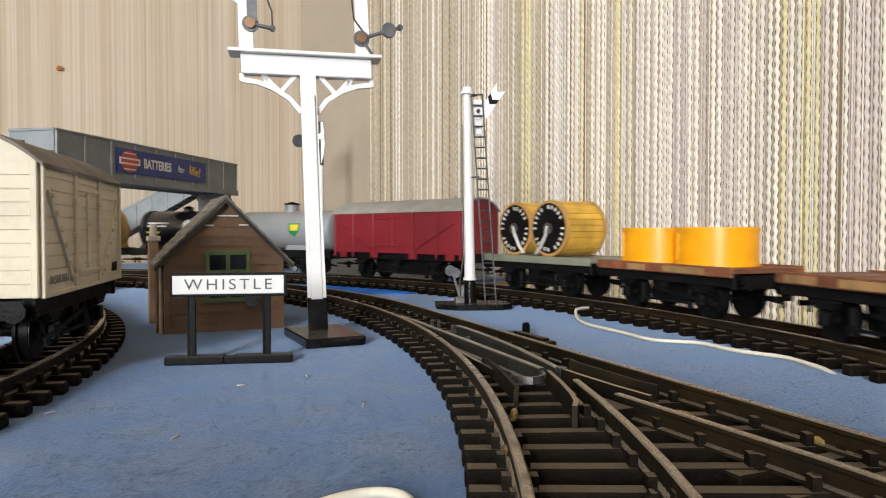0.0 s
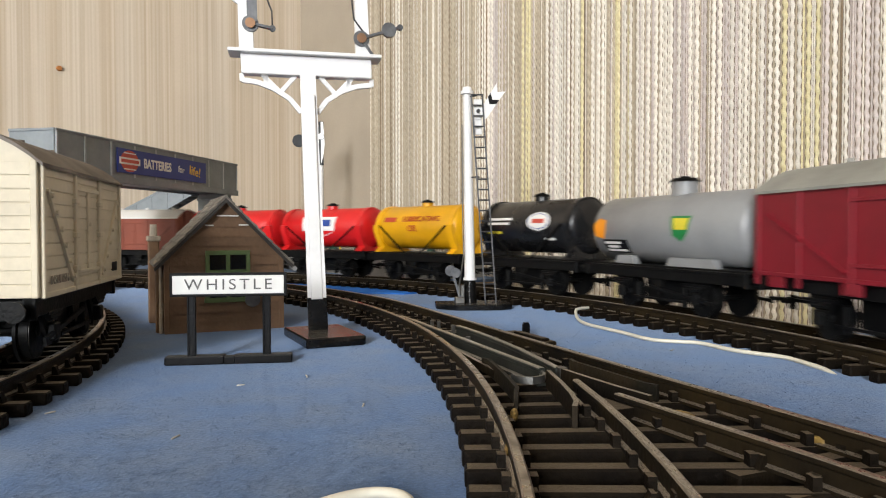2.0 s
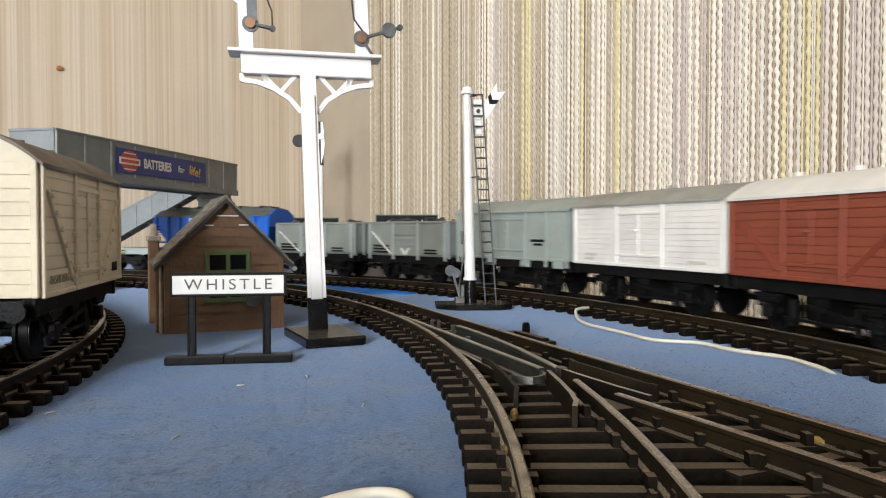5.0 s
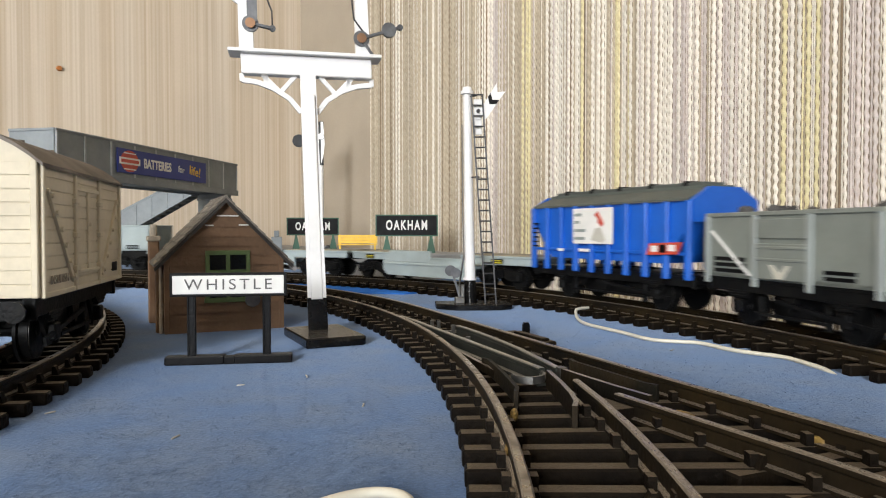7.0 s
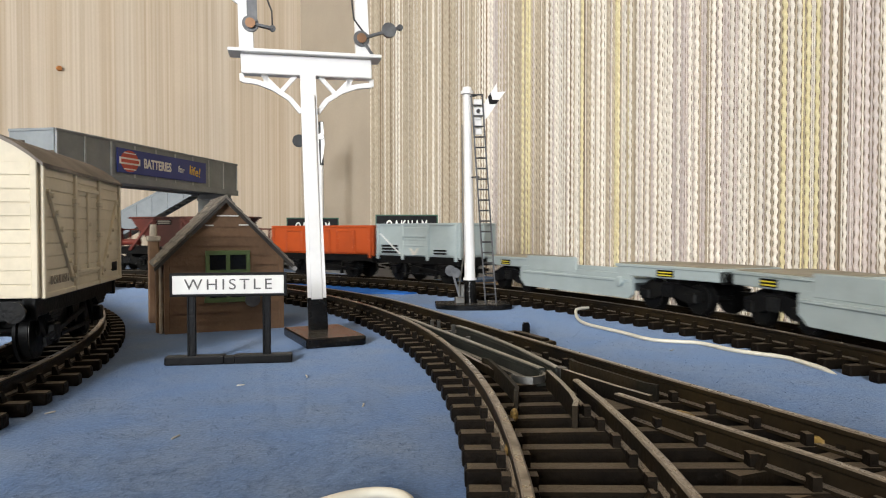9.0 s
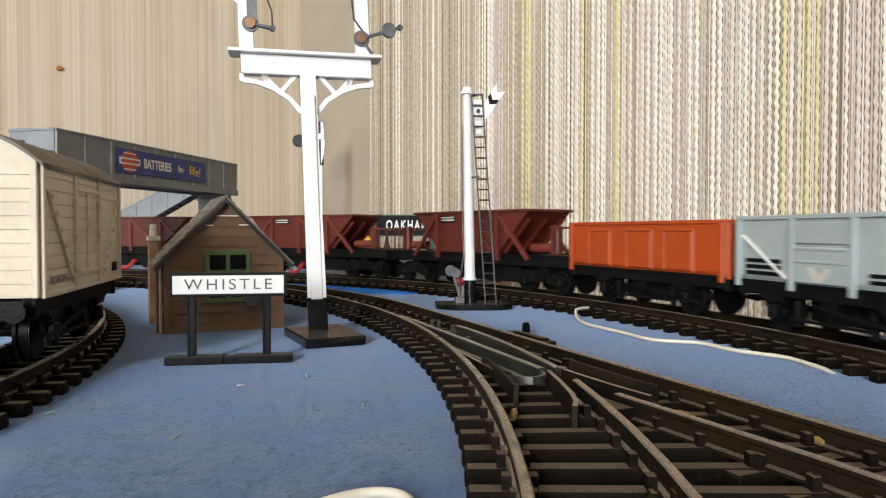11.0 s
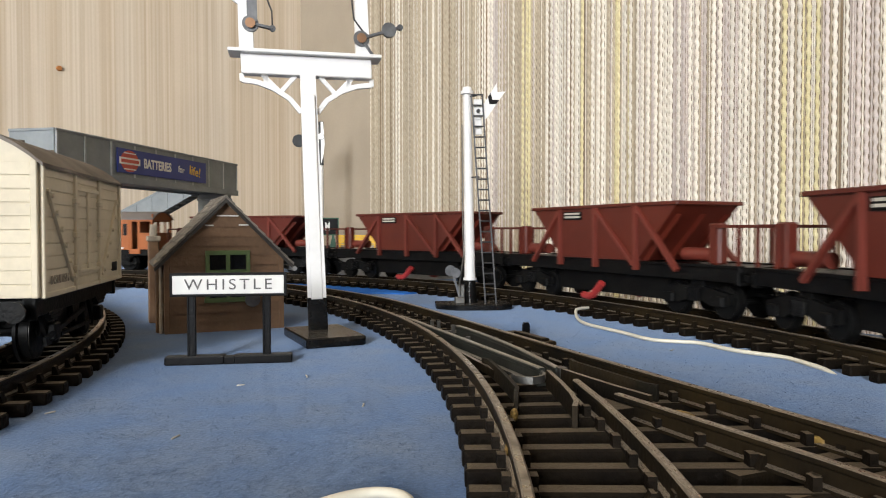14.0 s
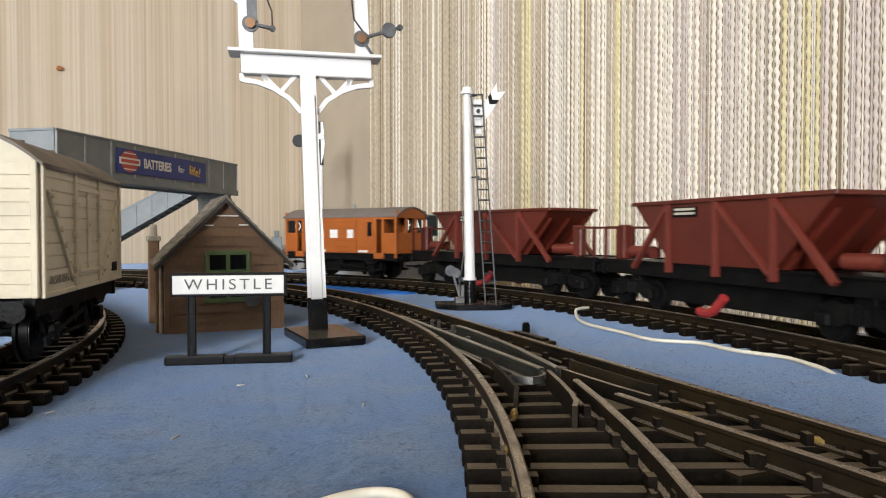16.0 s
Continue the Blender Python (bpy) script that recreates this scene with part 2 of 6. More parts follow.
U_EDGE = 258.0
board_pts = [room(-1150, -800), room(U_EDGE, -800), room(U_EDGE, 400), room(345, 400), room(345, 822), room(-1150, 822)]
bm = bmesh.new()
prism(bm, board_pts, -18, -2, "z")
solid("baseboard", bm, BOARD, "chipboard railway baseboard", kind="structure")
bm = bmesh.new()
prism(bm, board_pts, -2, 0, "z")
solid("ground", bm, CARPET, "matted blue felt covering the baseboard", kind="structure")

def felt_fibres(count):
    """Short loose fibres that lie on the felt in front of the camera."""
    g = np.random.default_rng(7)
    y = 55 + 330 * g.random(count) ** 1.5
    x = (g.random(count) * 1.5 - 0.72) * (y * 0.62 + 25)
    keep = UX * x + UY * y < U_EDGE - 3
    x, y = x[keep], y[keep]
    n = len(x)
    a, bend = g.random(n) * 6.283, g.normal(0, 0.7, n)
    ln, wd = 0.3 + 0.7 * g.random(n), 0.025 + 0.03 * g.random(n)
    z0, z1 = 0.02 + 0.08 * g.random(n), 0.05 + 0.22 * g.random(n) ** 2
    pts = []
    for f, ang, z in ((-1, a - bend, z0 * 0.3), (0, a, z1), (1, a + bend, z0)):
        cx, cy = x + f * ln * np.cos(ang), y + f * ln * np.sin(ang)
        for s in (-1, 1):
            pts.append(np.stack((cx - s * wd * np.sin(a), cy + s * wd * np.cos(a), z + 0.05), 1))
    v = np.stack(pts, 1).reshape(-1, 3) * M
    k = np.arange(n)[:, None] * 6
    f = np.concatenate((k + np.array((0, 1, 3, 2)), k + np.array((2, 3, 5, 4))))
    me = bpy.data.meshes.new("felt_fibres")
    me.from_pydata(v.tolist(), [], f.tolist())
    me.materials.append(mat("loose_blue_fibre", (0.120, 0.178, 0.300), 0.95, var=0.2, scale=60, fine=900, bump=0.0, isl=0.22, spec=0.1))
    tagged(new("felt_fibres", me), "loose blue fibres of the felt", "felt", kind="stuff")
felt_fibres(45000)


# ---- track ----
RAIL_Z = 6.5
GAUGE = 16.5
RAIL_SECT = [(-1.1, 2.6), (1.1, 2.6), (1.1, 3.1), (0.35, 3.4), (0.35, 5.3), (0.75, 5.7), (0.75, 6.3), (0.5, 6.5), (-0.5, 6.5), (-0.75, 6.3), (-0.75, 5.7), (-0.35, 5.3), (-0.35, 3.4), (-1.1, 3.1)]


def arc(cx, cy, r, a0, a1, step=2.0, z=0.0):
    n = max(2, int(abs(a1 - a0) / step) + 1)
    return [(cx + r * math.cos(radians(a0 + (a1 - a0) * i / (n - 1))), cy + r * math.sin(radians(a0 + (a1 - a0) * i / (n - 1))), z) for i in range(n)]


def rail(parent, path, name="rail"):
    bm = bmesh.new()
    sweep(bm, path, RAIL_SECT)
    return part(name, bm, RAIL, parent, "", 30)


def sleeper_mesh(half):
    bm = bmesh.new()
    box(bm, -1.6, 1.6, -half, half, 0.0, 2.6, 0.35)
    for s in (-1, 1):
        for e in (-1, 1):
            y = s * GAUGE / 2 + e * 1.7
            prism(bm, [(y - 0.75, 2.55), (y + 0.75, 2.55), (y - e * 0.35 + 0.3, 4.6), (y - e * 0.35 - 0.3, 4.6)], -0.8, 0.8, "x")
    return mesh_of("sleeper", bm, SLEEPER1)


SLEEPER_MESH = sleeper_mesh(15.0)


def sleeper_at(parent, x, y, deg):
    ob = new("sleeper", SLEEPER_MESH)
    ob.parent = parent
    ob.matrix_basis = pose(x * M, y * M, 0, 0, 0, deg)
    return ob


def bent(cx, cy, r, a0, a1, bends=()):
    """Splits a curve into arcs (cx, cy, r, from, to) that turn at another radius past each bend's angle."""
    arcs = []
    for a, r2 in bends:
        arcs.append((cx, cy, r, a0, a))
        cx, cy, r, a0 = cx + (r - r2) * math.cos(radians(a)), cy + (r - r2) * math.sin(radians(a)), r2, a
    arcs.append((cx, cy, r, a0, a1))
    return arcs


def along(arcs, d, b0, b1):
    """The line d outside the arcs, between two bearings."""
    pts = []
    for cx, cy, r, a0, a1 in arcs:
        lo, hi = max(a0, b0), min(a1, b1)
        if hi > lo:
            pts += arc(cx, cy, r + d, lo, hi)[1 if pts else 0:]
    return pts


def curve_track(name, label, arcs, near, pitch=8.6, skip=(999, 999), rails=None):
    tr = thing(name, label, "track")
    first, last = arcs[0][3], arcs[-1][4]
    for d, b0, b1 in rails or ((-GAUGE / 2, first, last), (GAUGE / 2, first, last)):
        rail(tr, along(arcs, d, b0, b1))
    rest = bmesh.new()
    for cx, cy, r, a0, a1 in arcs:
        n = round(radians(a1 - a0) * r / pitch)
        for i in range(n):
            a = a0 + (a1 - a0) * (i + 0.5) / n
            x, y = cx + r * math.cos(radians(a)), cy + r * math.sin(radians(a))
            if skip[0] <= a <= skip[1]:
                continue
            if near[0] <= a <= near[1]:
                sleeper_at(tr, x, y, a + 90)
            else:
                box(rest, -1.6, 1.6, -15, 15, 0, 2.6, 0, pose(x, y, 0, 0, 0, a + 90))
    # near-black strip on the ground, seen between the sleepers
    gaps = bmesh.new()
    sweep(gaps, along(arcs, 0, first, last), [(-9.6, 0.05), (9.6, 0.05), (9.2, 0.5), (-9.2, 0.5)])
    part("gap_strip", gaps, GAPSTRIP, tr, "near-black strip between the sleepers")
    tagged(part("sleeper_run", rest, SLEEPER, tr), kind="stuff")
    return tr


# outer running line, carrying the train; it tightens past the signals and eases on the far side
OX, OY, OR = -380.8, 68.5, 505.0
O_A0 = math.degrees(-1.149) + 90             # bearing of the line's centre at s = -200
OUTER = bent(OX, OY, OR, -60, 285, ((30, 415.0), (100, 600.0)))
def on_outer(s):
    """The pose on the outer line, s millimetres along it; x points along the train's way."""
    back = -200.0 - s + radians(O_A0 + 60) * OR
    for cx, cy, r, a0, a1 in OUTER:
        a = a0 + math.degrees(back / r)
        if a <= a1 or a1 == 285:
            return pose((cx + r * math.cos(radians(a))) * M, (cy + r * math.sin(radians(a))) * M, RAIL_Z * M, 0, 0, a - 90)
        back -= radians(a1 - a0) * r


curve_track("outer_track", "dark plastic-sleepered model railway curve", OUTER, (-2, 80))
# inner line and its turnout
IX, IY, IR = -421.0, 93.0, 439.0
curve_track("inner_track", "weathered model railway curve with brown sleepers", bent(IX, IY, IR, -22, 100, ((24.6, 355.0),)), (-12, 65), skip=(-1.2, 24.6),
            rails=((-GAUGE / 2, -22, 100), (GAUGE / 2, 22.4, 100), (10.0, -22, 5.4)))
# siding
SX, SY, SR = -421.0, 93.0, 329.0
curve_track("siding_track", "dusty model railway siding beside the hut", bent(SX, SY, SR, -30, 100), (-5, 45))


# straight road of the turnout
ND = Vector((0.9219, 0.3875))             # across the straight road
DD = Vector((0.3875, -0.9219))            # along it, towards the camera
def st(t, n):
    """A point t along the straight road from the toe, n across it from the curve's centre line."""
    p = Vector((IX, IY)) + ND * (IR + n) + DD * t
    return (p.x, p.y, 0.0)


turnout = thing("turnout", "weathered model railway turnout with switch blades", "track")
def on_curve(t, dr):
    """A point beside the straight road's mark t, dr outside the curve's centre line."""
    a = math.atan2(ND.y, ND.x) - math.asin(t / (IR + dr))
    return (IX + (IR + dr) * math.cos(a), IY + (IR + dr) * math.sin(a), 0.0)


def strip(path, name, material, label="", half=0.5, z0=2.6, z1=6.5):
    bm = bmesh.new()
    sweep(bm, path, [(-half, z0), (half, z0), (half, z1), (-half, z1)])
    return part(name, bm, material, turnout, label)


rail(turnout, [st(t, 8.2 - 1.5 * min(t, 100) / 100) for t in range(0, 330, 6)], "stock_rail")
rail(turnout, [st(t, -8.0 - 2.9 * max(0, t - 40) / 83) for t in list(range(24, 121, 4)) + [122]], "switch_blade").data.materials[0] = BLADE
rail(turnout, [on_curve(t, 3.1 + 6.6 * ((t - 54) / 69) ** 0.8) for t in range(54, 124, 3)], "switch_blade").data.materials[0] = BLADE
rail(turnout, [st(t, -10.4 + 2.2 * min(1, (t - 147) / 40)) for t in range(147, 330, 5)], "closure_rail")
strip([st(t, 1.2 + (0.9 if t in (113, 143) else 0)) for t in range(113, 144, 3)], "check_rail", RAILSIDE, "", 0.4, 2.6, 6.0)
strip([on_curve(t, -2.4 - (0.9 if t in (104, 137) else 0)) for t in range(104, 138, 3)], "check_rail", RAILSIDE, "", 0.4, 2.6, 6.0)
strip([st(124.5, -10.9), on_curve(128, 6.7), on_curve(136, 6.4), on_curve(144, 6.0), on_curve(149, 5.4), on_curve(152, 4.3)], "wing_rail", RAIL, "dark wing rail", 0.45)
strip([st(124.5, -7.4), st(132, -7.3), st(142, -7.0), st(151, -6.2)], "wing_rail", RAIL, "dark wing rail", 0.45)
strip([st(121, -10.8), st(124, -11.6), st(125.6, -12.6), st(126.6, -14.2), st(126.8, -16.0), st(126.0, -17.4), st(124.4, -18.2), st(122.5, -18.3)], "blade_end", STEEL, "bright bent end of the switch blade", 0.3, 4.4, 5.9)
strip([st(122.5, -18.3), st(104, -16.2), st(86, -14.4)], "blade_flange", RAIL, "", 0.5, 3.0, 4.8)
strip([st(122.4, -6.9), st(124.6, -7.2)], "blade_tip", STEEL, "bright steel rail end", 0.9, 3.0, 6.6)
bm = bmesh.new()                                     # nose of the crossing
prism(bm, [on_curve(136, 9.6)[:2], st(148, -10.8)[:2], st(152, -10.6)[:2], on_curve(152, 10.4)[:2]], 2.6, 5.0, "z")
part("crossing_nose", bm, SLEEPER, turnout, "dusty brown crossing nose, shade painted on its sides")
for t in (46, 62):
    bm = bmesh.new()
    bar(bm, st(t, -8)[:2] + (3.4,), st(t, 7.2)[:2] + (3.4,), 2.0, 0.7)
    part("tie_bar", bm, STEEL, turnout, "dull steel tie bar")
for t, n_ in ((47, 1.5), (71, -4.5), (36, 1.0), (34, -0.6)):
    bm = bmesh.new()
    p = st(t, n_)
    rod(bm, (p[0], p[1], 2.6), (p[0], p[1], 5.6), 0.55, 0.7, 8)
    part("pivot_pin", bm, STEEL, turnout, "bright pivot pin")
bm = bmesh.new()                                     # point lever beside the toe
beside = Matrix.Translation((26.8, 223.0, 0)) @ pose(0, 0, 0, 0, 0, -67.2)
box(bm, -13, 13, -3.4, 3.4, 0, 1.7, 0.4, beside)
box(bm, -6, 12, -1.4, 1.4, 1.7, 2.6, 0.3, beside)
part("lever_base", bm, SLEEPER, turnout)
bm = bmesh.new()
vs = prism(bm, [(-1.15, 0), (1.15, 0), (1.15, 2.7), (0.7, 3.5), (-0.7, 3.5), (-1.15, 2.7)], -0.6, 0.6, "y")
bmesh.ops.transform(bm, matrix=Matrix.Translation((27.6, 230.5, 1.6)) @ pose(0, 0, 0, 0, 0, 12), verts=vs)
part("lever", bm, BLACK, turnout, "black plastic point lever")
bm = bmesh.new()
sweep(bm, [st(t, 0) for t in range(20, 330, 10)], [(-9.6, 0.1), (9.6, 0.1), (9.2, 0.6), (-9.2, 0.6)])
part("gap_strip", bm, GAPSTRIP, turnout, "near-black strip between the sleepers")
n = 23
for i in range(n):                                   # long sleepers under both roads
    a = 24.0 - i * 1.125
    e0, e1 = IR - 15.0, (95 + 7.5 + 352.2) / math.cos(radians(a - 22.8)) if a > -1.1 else IR + 15
    bm = bmesh.new()
    box(bm, e0, max(e1, IR + 15), -1.6, 1.6, 0, 2.75, 0.35)
    slant = math.cos(radians(a - 22.8))
    seats = [IR - 8.25, (IR + 6.8) / slant]
    seats += [IR + 10.0] if a < 5.4 else []
    seats += [(IR - 8.6) / slant] if a < 3.6 else []
    for q in seats:
        for e in (-1.7, 1.7):
            box(bm, q + e - 0.6, q + e + 0.6, -0.9, 0.9, 2.7, 4.6)
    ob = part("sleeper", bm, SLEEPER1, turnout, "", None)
    ob.matrix_basis = pose(IX * M, IY * M, 0, 0, 0, a)
for i in range(19):
    p = st(178 + i * 8.6, 0)
    sleeper_at(turnout, p[0], p[1], math.degrees(math.atan2(DD.y, DD.x)))

# yellowed glue that was brushed on between sleepers and rails
GLUE = mat("yellowed_dried_glue", (0.27, 0.175, 0.045), 0.5, var=0.4, scale=160, fine=900, bump=0.5, col2=(0.11, 0.062, 0.022), spec=0.3)
def dried_glue():
    g = random.Random(11)
    for x, y, ln, wd, ang in ((40.5, 108.0, 5.2, 1.5, -61), (10.9, 113.0, 2.6, 0.7, 80), (9.8, 101.5, 3.2, 0.7, 80), (36.1, 121.6, 2.2, 1.1, -60), (49.3, 129.6, 1.7, 0.9, -64),
                              (52.6, 121.9, 1.8, 0.9, -64), (55.8, 114.5, 1.9, 0.9, -64), (27.8, 115.5, 2.0, 0.8, -85), (28.5, 100.4, 2.4, 0.8, -85),
                              (46.3, 137.8, 1.6, 0.8, -64), (49.0, 130.2, 1.7, 0.8, -64), (52.6, 121.9, 2.0, 0.9, -64), (57.4, 105.3, 2.0, 0.9, -64),
                              (32.4, 121.6, 2.6, 0.8, -62), (41.5, 119.0, 3.0, 1.0, -62), (28.4, 93.9, 2.2, 0.8, -88), (12.4, 120.5, 2.0, 0.7, 82)):
        bm = bmesh.new()
        bmesh.ops.create_icosphere(bm, subdivisions=3, radius=1.0)
        for v in bm.verts:
            k = 1 + g.uniform(-0.14, 0.14)
            v.co = Vector((v.co.x * ln * k, v.co.y * wd * k, 3.2 + v.co.z * 1.2 * k))
        ob = new("dried_glue", mesh_of("dried_glue", bm, GLUE, 60))
        ob.parent = turnout
        ob.matrix_basis = pose(x * M, y * M, 0, 0, 0, ang)
        tagged(ob, "yellowed lump of dried glue")
dried_glue()

# ---- corded wallpaper ----
def cord_mat(name, col, col2):
    return mat(name, col, 0.95, var=0.16, scale=260, fine=1500, bump=0.5, col2=col2, isl=0.14, spec=0.1)
CORDS = [cord_mat("cream_cord", (0.72, 0.675, 0.595), (0.61, 0.555, 0.475)), cord_mat("tan_cord", (0.46, 0.395, 0.30), (0.38, 0.315, 0.23)),
         cord_mat("straw_cord", (0.66, 0.60, 0.38), (0.56, 0.48, 0.27)), cord_mat("mauve_cord", (0.57, 0.51, 0.475), (0.47, 0.40, 0.365)),
         cord_mat("brown_cord", (0.24, 0.18, 0.12), (0.19, 0.135, 0.085))]
CORD_W0, CORD_W1 = 60.0, 648.0
# added slab: its darker brown paints shade into the gaps between cords
wall_slab("wallpaper_backing", U_WALL - 0.6, U_WALL - 0.05, CORD_W0, CORD_W1, -300.0, 700.0, mat("gap_shade_brown", (0.31, 0.25, 0.185), 0.9, var=0.2, scale=60, fine=600, bump=0.3), "brown slab painting in shade between the wallpaper cords")
YELLOW_BANDS = ((403, 7), (347, 5), (311, 9), (279, 6), (207, 9), (187, 7))
MAUVE_BANDS = ((258, 12), (232, 9), (176, 8), (366, 8), (150, 12), (440, 14))
rng = random.Random(4)
verts, faces, mids = [], [], []


def cord(w, r, kind, amp, swell, per, ph, step):
    """One upright yarn centred on w: it sways by amp and swells along its twist."""
    base = len(verts)
    nz = int((105 + 0.36 * room(U_WALL, w)[1]) / step)
    for i in range(nz):
        z = -45 + i * step
        q = 2 * math.pi * z / per + ph + 0.7 * math.sin(z * 0.037 + ph)
        c, rr = w + amp * math.sin(q), r * (1 + swell * math.cos(q))
        for f, d in ((-1, 0), (-0.7, 0.8), (0, 1.2), (0.7, 0.8), (1, 0)):
            x, y = room(U_WALL - 0.6 - d * rr, c + f * rr)
            verts.append((x * M, y * M, z * M))
    for i in range(nz - 1):
        for j in range(4):
            a = base + i * 5 + j
            faces.append((a, a + 1, a + 6, a + 5))
            mids.append(kind)


w = CORD_W0
while w < CORD_W1:
    yellow = any(abs(w - c) < h for c, h in YELLOW_BANDS) and rng.random() < 0.75
    mauve = any(abs(w - c) < h for c, h in MAUVE_BANDS) and rng.random() < 0.7
    plain = min(1.0, max(0.0, (w - 270) / 200))          # the paper is plainer and browner towards the corner
    r = rng.uniform(0.85, 1.25) - 0.25 * plain           # a thick twisted yarn
    w += r + 0.25
    kind = 2 if yellow and rng.random() < 0.6 else 1 if rng.random() < 0.85 * plain else 3 if mauve and rng.random() < 0.3 else 0
    cord(w, r, kind, rng.uniform(0.2, 0.38), 0.2, rng.uniform(5.6, 6.4), rng.uniform(0, 6), 1.25)
    w += r + 0.25
    for k in range(rng.choice((1, 2, 2, 3))):            # finer straight yarns beside it
        r = rng.uniform(0.32, 0.55)
        pick = rng.random()
        if yellow:
            kind = 2 if pick < 0.5 else 0 if pick < 0.7 else 1
        elif mauve:
            kind = 3 if pick < 0.6 else 0 if pick < 0.8 else 1
        else:
            kind = (0 if pick < 0.4 else 1 if pick < 0.75 else 3 if pick < 0.92 else 4) if rng.random() > plain else (0 if pick < 0.2 else 1 if pick < 0.85 else 4)
        w += r
        cord(w, r, kind, 0.05, 0.14, rng.uniform(3.0, 4.2), rng.uniform(0, 6), 1.6)
        w += r + rng.uniform(0.05, 0.4)
me = bpy.data.meshes.new("wallpaper_cords")
me.from_pydata(verts, [], faces)
for m_ in CORDS:
    me.materials.append(m_)
me.polygons.foreach_set("material_index", mids)
me.polygons.foreach_set("use_smooth", [True] * len(faces))
tagged(new("wallpaper_cords", me), "cream, tan and straw yarn cords of the wallpaper", "wallpaper", kind="stuff")


# ---- scenery ----
def felt_strip():
    bm = bmesh.new()
    prism(bm, [(-128, 470), (-92, 456), (-62, 437), (-36, 415), (-15, 394), (-22, 388), (-46, 394), (-70, 410), (-98, 428), (-125, 446)], 0.0, 0.9, "z")
    solid("felt_strip", bm, BRIGHT, "bright blue felt patch between the tracks", "felt patch")
felt_strip()


def cable(name, pts, r, material, label):
    cu = bpy.data.curves.new(name, "CURVE")
    cu.dimensions, cu.bevel_depth, cu.bevel_resolution, cu.resolution_u, cu.use_fill_caps = "3D", r * M, 2, 6, True
    sp = cu.splines.new("NURBS")
    sp.points.add(len(pts) - 1)
    for q, p in zip(sp.points, pts):
        q.co = (p[0] * M, p[1] * M, p[2] * M, 1)
    sp.use_endpoint_u, sp.order_u = True, 3
    tmp = bpy.data.objects.new(name, cu)
    me = bpy.data.meshes.new_from_object(tmp)
    bpy.data.objects.remove(tmp)
    me.materials.clear()
    me.materials.append(material)
    me.polygons.foreach_set("use_smooth", [True] * len(me.polygons))
    return tagged(new(name, me), label, "cable")


CABLE = mat("cream_cable", (0.70, 0.66, 0.55), 0.45, var=0.08, scale=80, bump=0.05)
cable("feed_wire", [(59.6, 285, 4.0), (54.4, 279.5, 4.3), (53.0, 278, 3.6), (52.6, 272, 1.0), (53.1, 260, 0.7), (57, 249, 0.7), (62.5, 235.2, 0.7), (65.8, 221.0, 0.7), (74, 217.6, 0.7), (80.3, 215.9, 0.7), (83.6, 203.0, 0.7), (88.6, 196.7, 0.7), (94.6, 191.0, 0.7), (95.6, 180.0, 0.7), (97.0, 173.0, 0.4), (97.4, 168, -1.6)], 0.62, CABLE, "thin white feed wire lying on the felt")
cable("power_lead", [(-30, 72, 0.8), (-20, 82, 0.8), (-14, 89, 0.8), (-9, 91.5, 0.8), (-4.6, 90, 0.8), (-3, 82, 0.8), (-3, 60, 0.8)], 0.8, CABLE, "cream power lead looped on the felt")
PALEPAPER = mat("pale_lint", (0.50, 0.47, 0.42), 0.9, var=0.1)
for k, (x, y, a) in enumerate(((-76, 134, 40), (-46, 158, 10), (-45.5, 118, 60), (-33, 168, 100), (-86, 162, 20), (68, 205, 30), (-16, 140, 80))):
    c, s_ = math.cos(radians(a)), math.sin(radians(a))
    cable("lint", [(x - 1.1 * c, y - 1.1 * s_, 0.15), (x, y, 0.3), (x + 0.9 * c - 0.4, y + 0.9 * s_ + 0.3, 0.2)], 0.16, PALEPAPER, "pale scrap of lint on the felt")


# whistle board
def whistle_board():
    ob = thing("whistle_board", "white lineside whistle sign on two black posts", "sign", m=pose(-57.2 * M, 185.8 * M, 0, 0, 0, 9))
    # black plastic, paler grey on the faces that look upward
    GREYF = on_top(mat("black_plastic_pale_top", (0.005, 0.005, 0.006), 0.45, var=0.3, scale=150, fine=900, bump=0.2, spec=0.15), (0.09, 0.09, 0.09))
    bm = bmesh.new()
    box(bm, -16.4, -1.2, -1.9, 1.9, 0, 2.3, 0.3)
    box(bm, 1.2, 16.4, -1.9, 1.9, 0, 2.3, 0.3)
    box(bm, -1.4, 1.4, -1.7, 1.7, 0, 2.0, 0.2)
    part("base", bm, GREYF, ob)
    for x in (-9.7, 9.7):
        bm = bmesh.new()
        box(bm, x - 0.95, x + 0.95, -0.5, 0.5, 2.2, 19, 0.15)
        box(bm, x - 1.05, x - 0.6, -0.8, 0.8, 2.2, 18.2, 0.1)
        box(bm, x + 0.6, x + 1.05, -0.8, 0.8, 2.2, 18.2, 0.1)
        part("post", bm, GREYF, ob)
    bm = bmesh.new()
    box(bm, -15.1, 15.1, -0.9, 0.5, 18.0, 24.3, 0.2)
    board = part("board", bm, SIGNBLACK, ob)
    bm = bmesh.new()
    box(bm, -14.35, 14.35, -1.15, -0.6, 18.7, 23.6, 0.12)
    part("face", bm, SIGNWHITE, board, "white painted sign face")
    letters("lettering", "WHISTLE", 4.1, mat("worn_black_letter", (0.14, 0.135, 0.13), 0.6, var=0.3, scale=300), board, pose(0, -0.00118, 0.02112, 90, 0, 0), 0.06, stretch=1.1, space=1.32)
whistle_board()

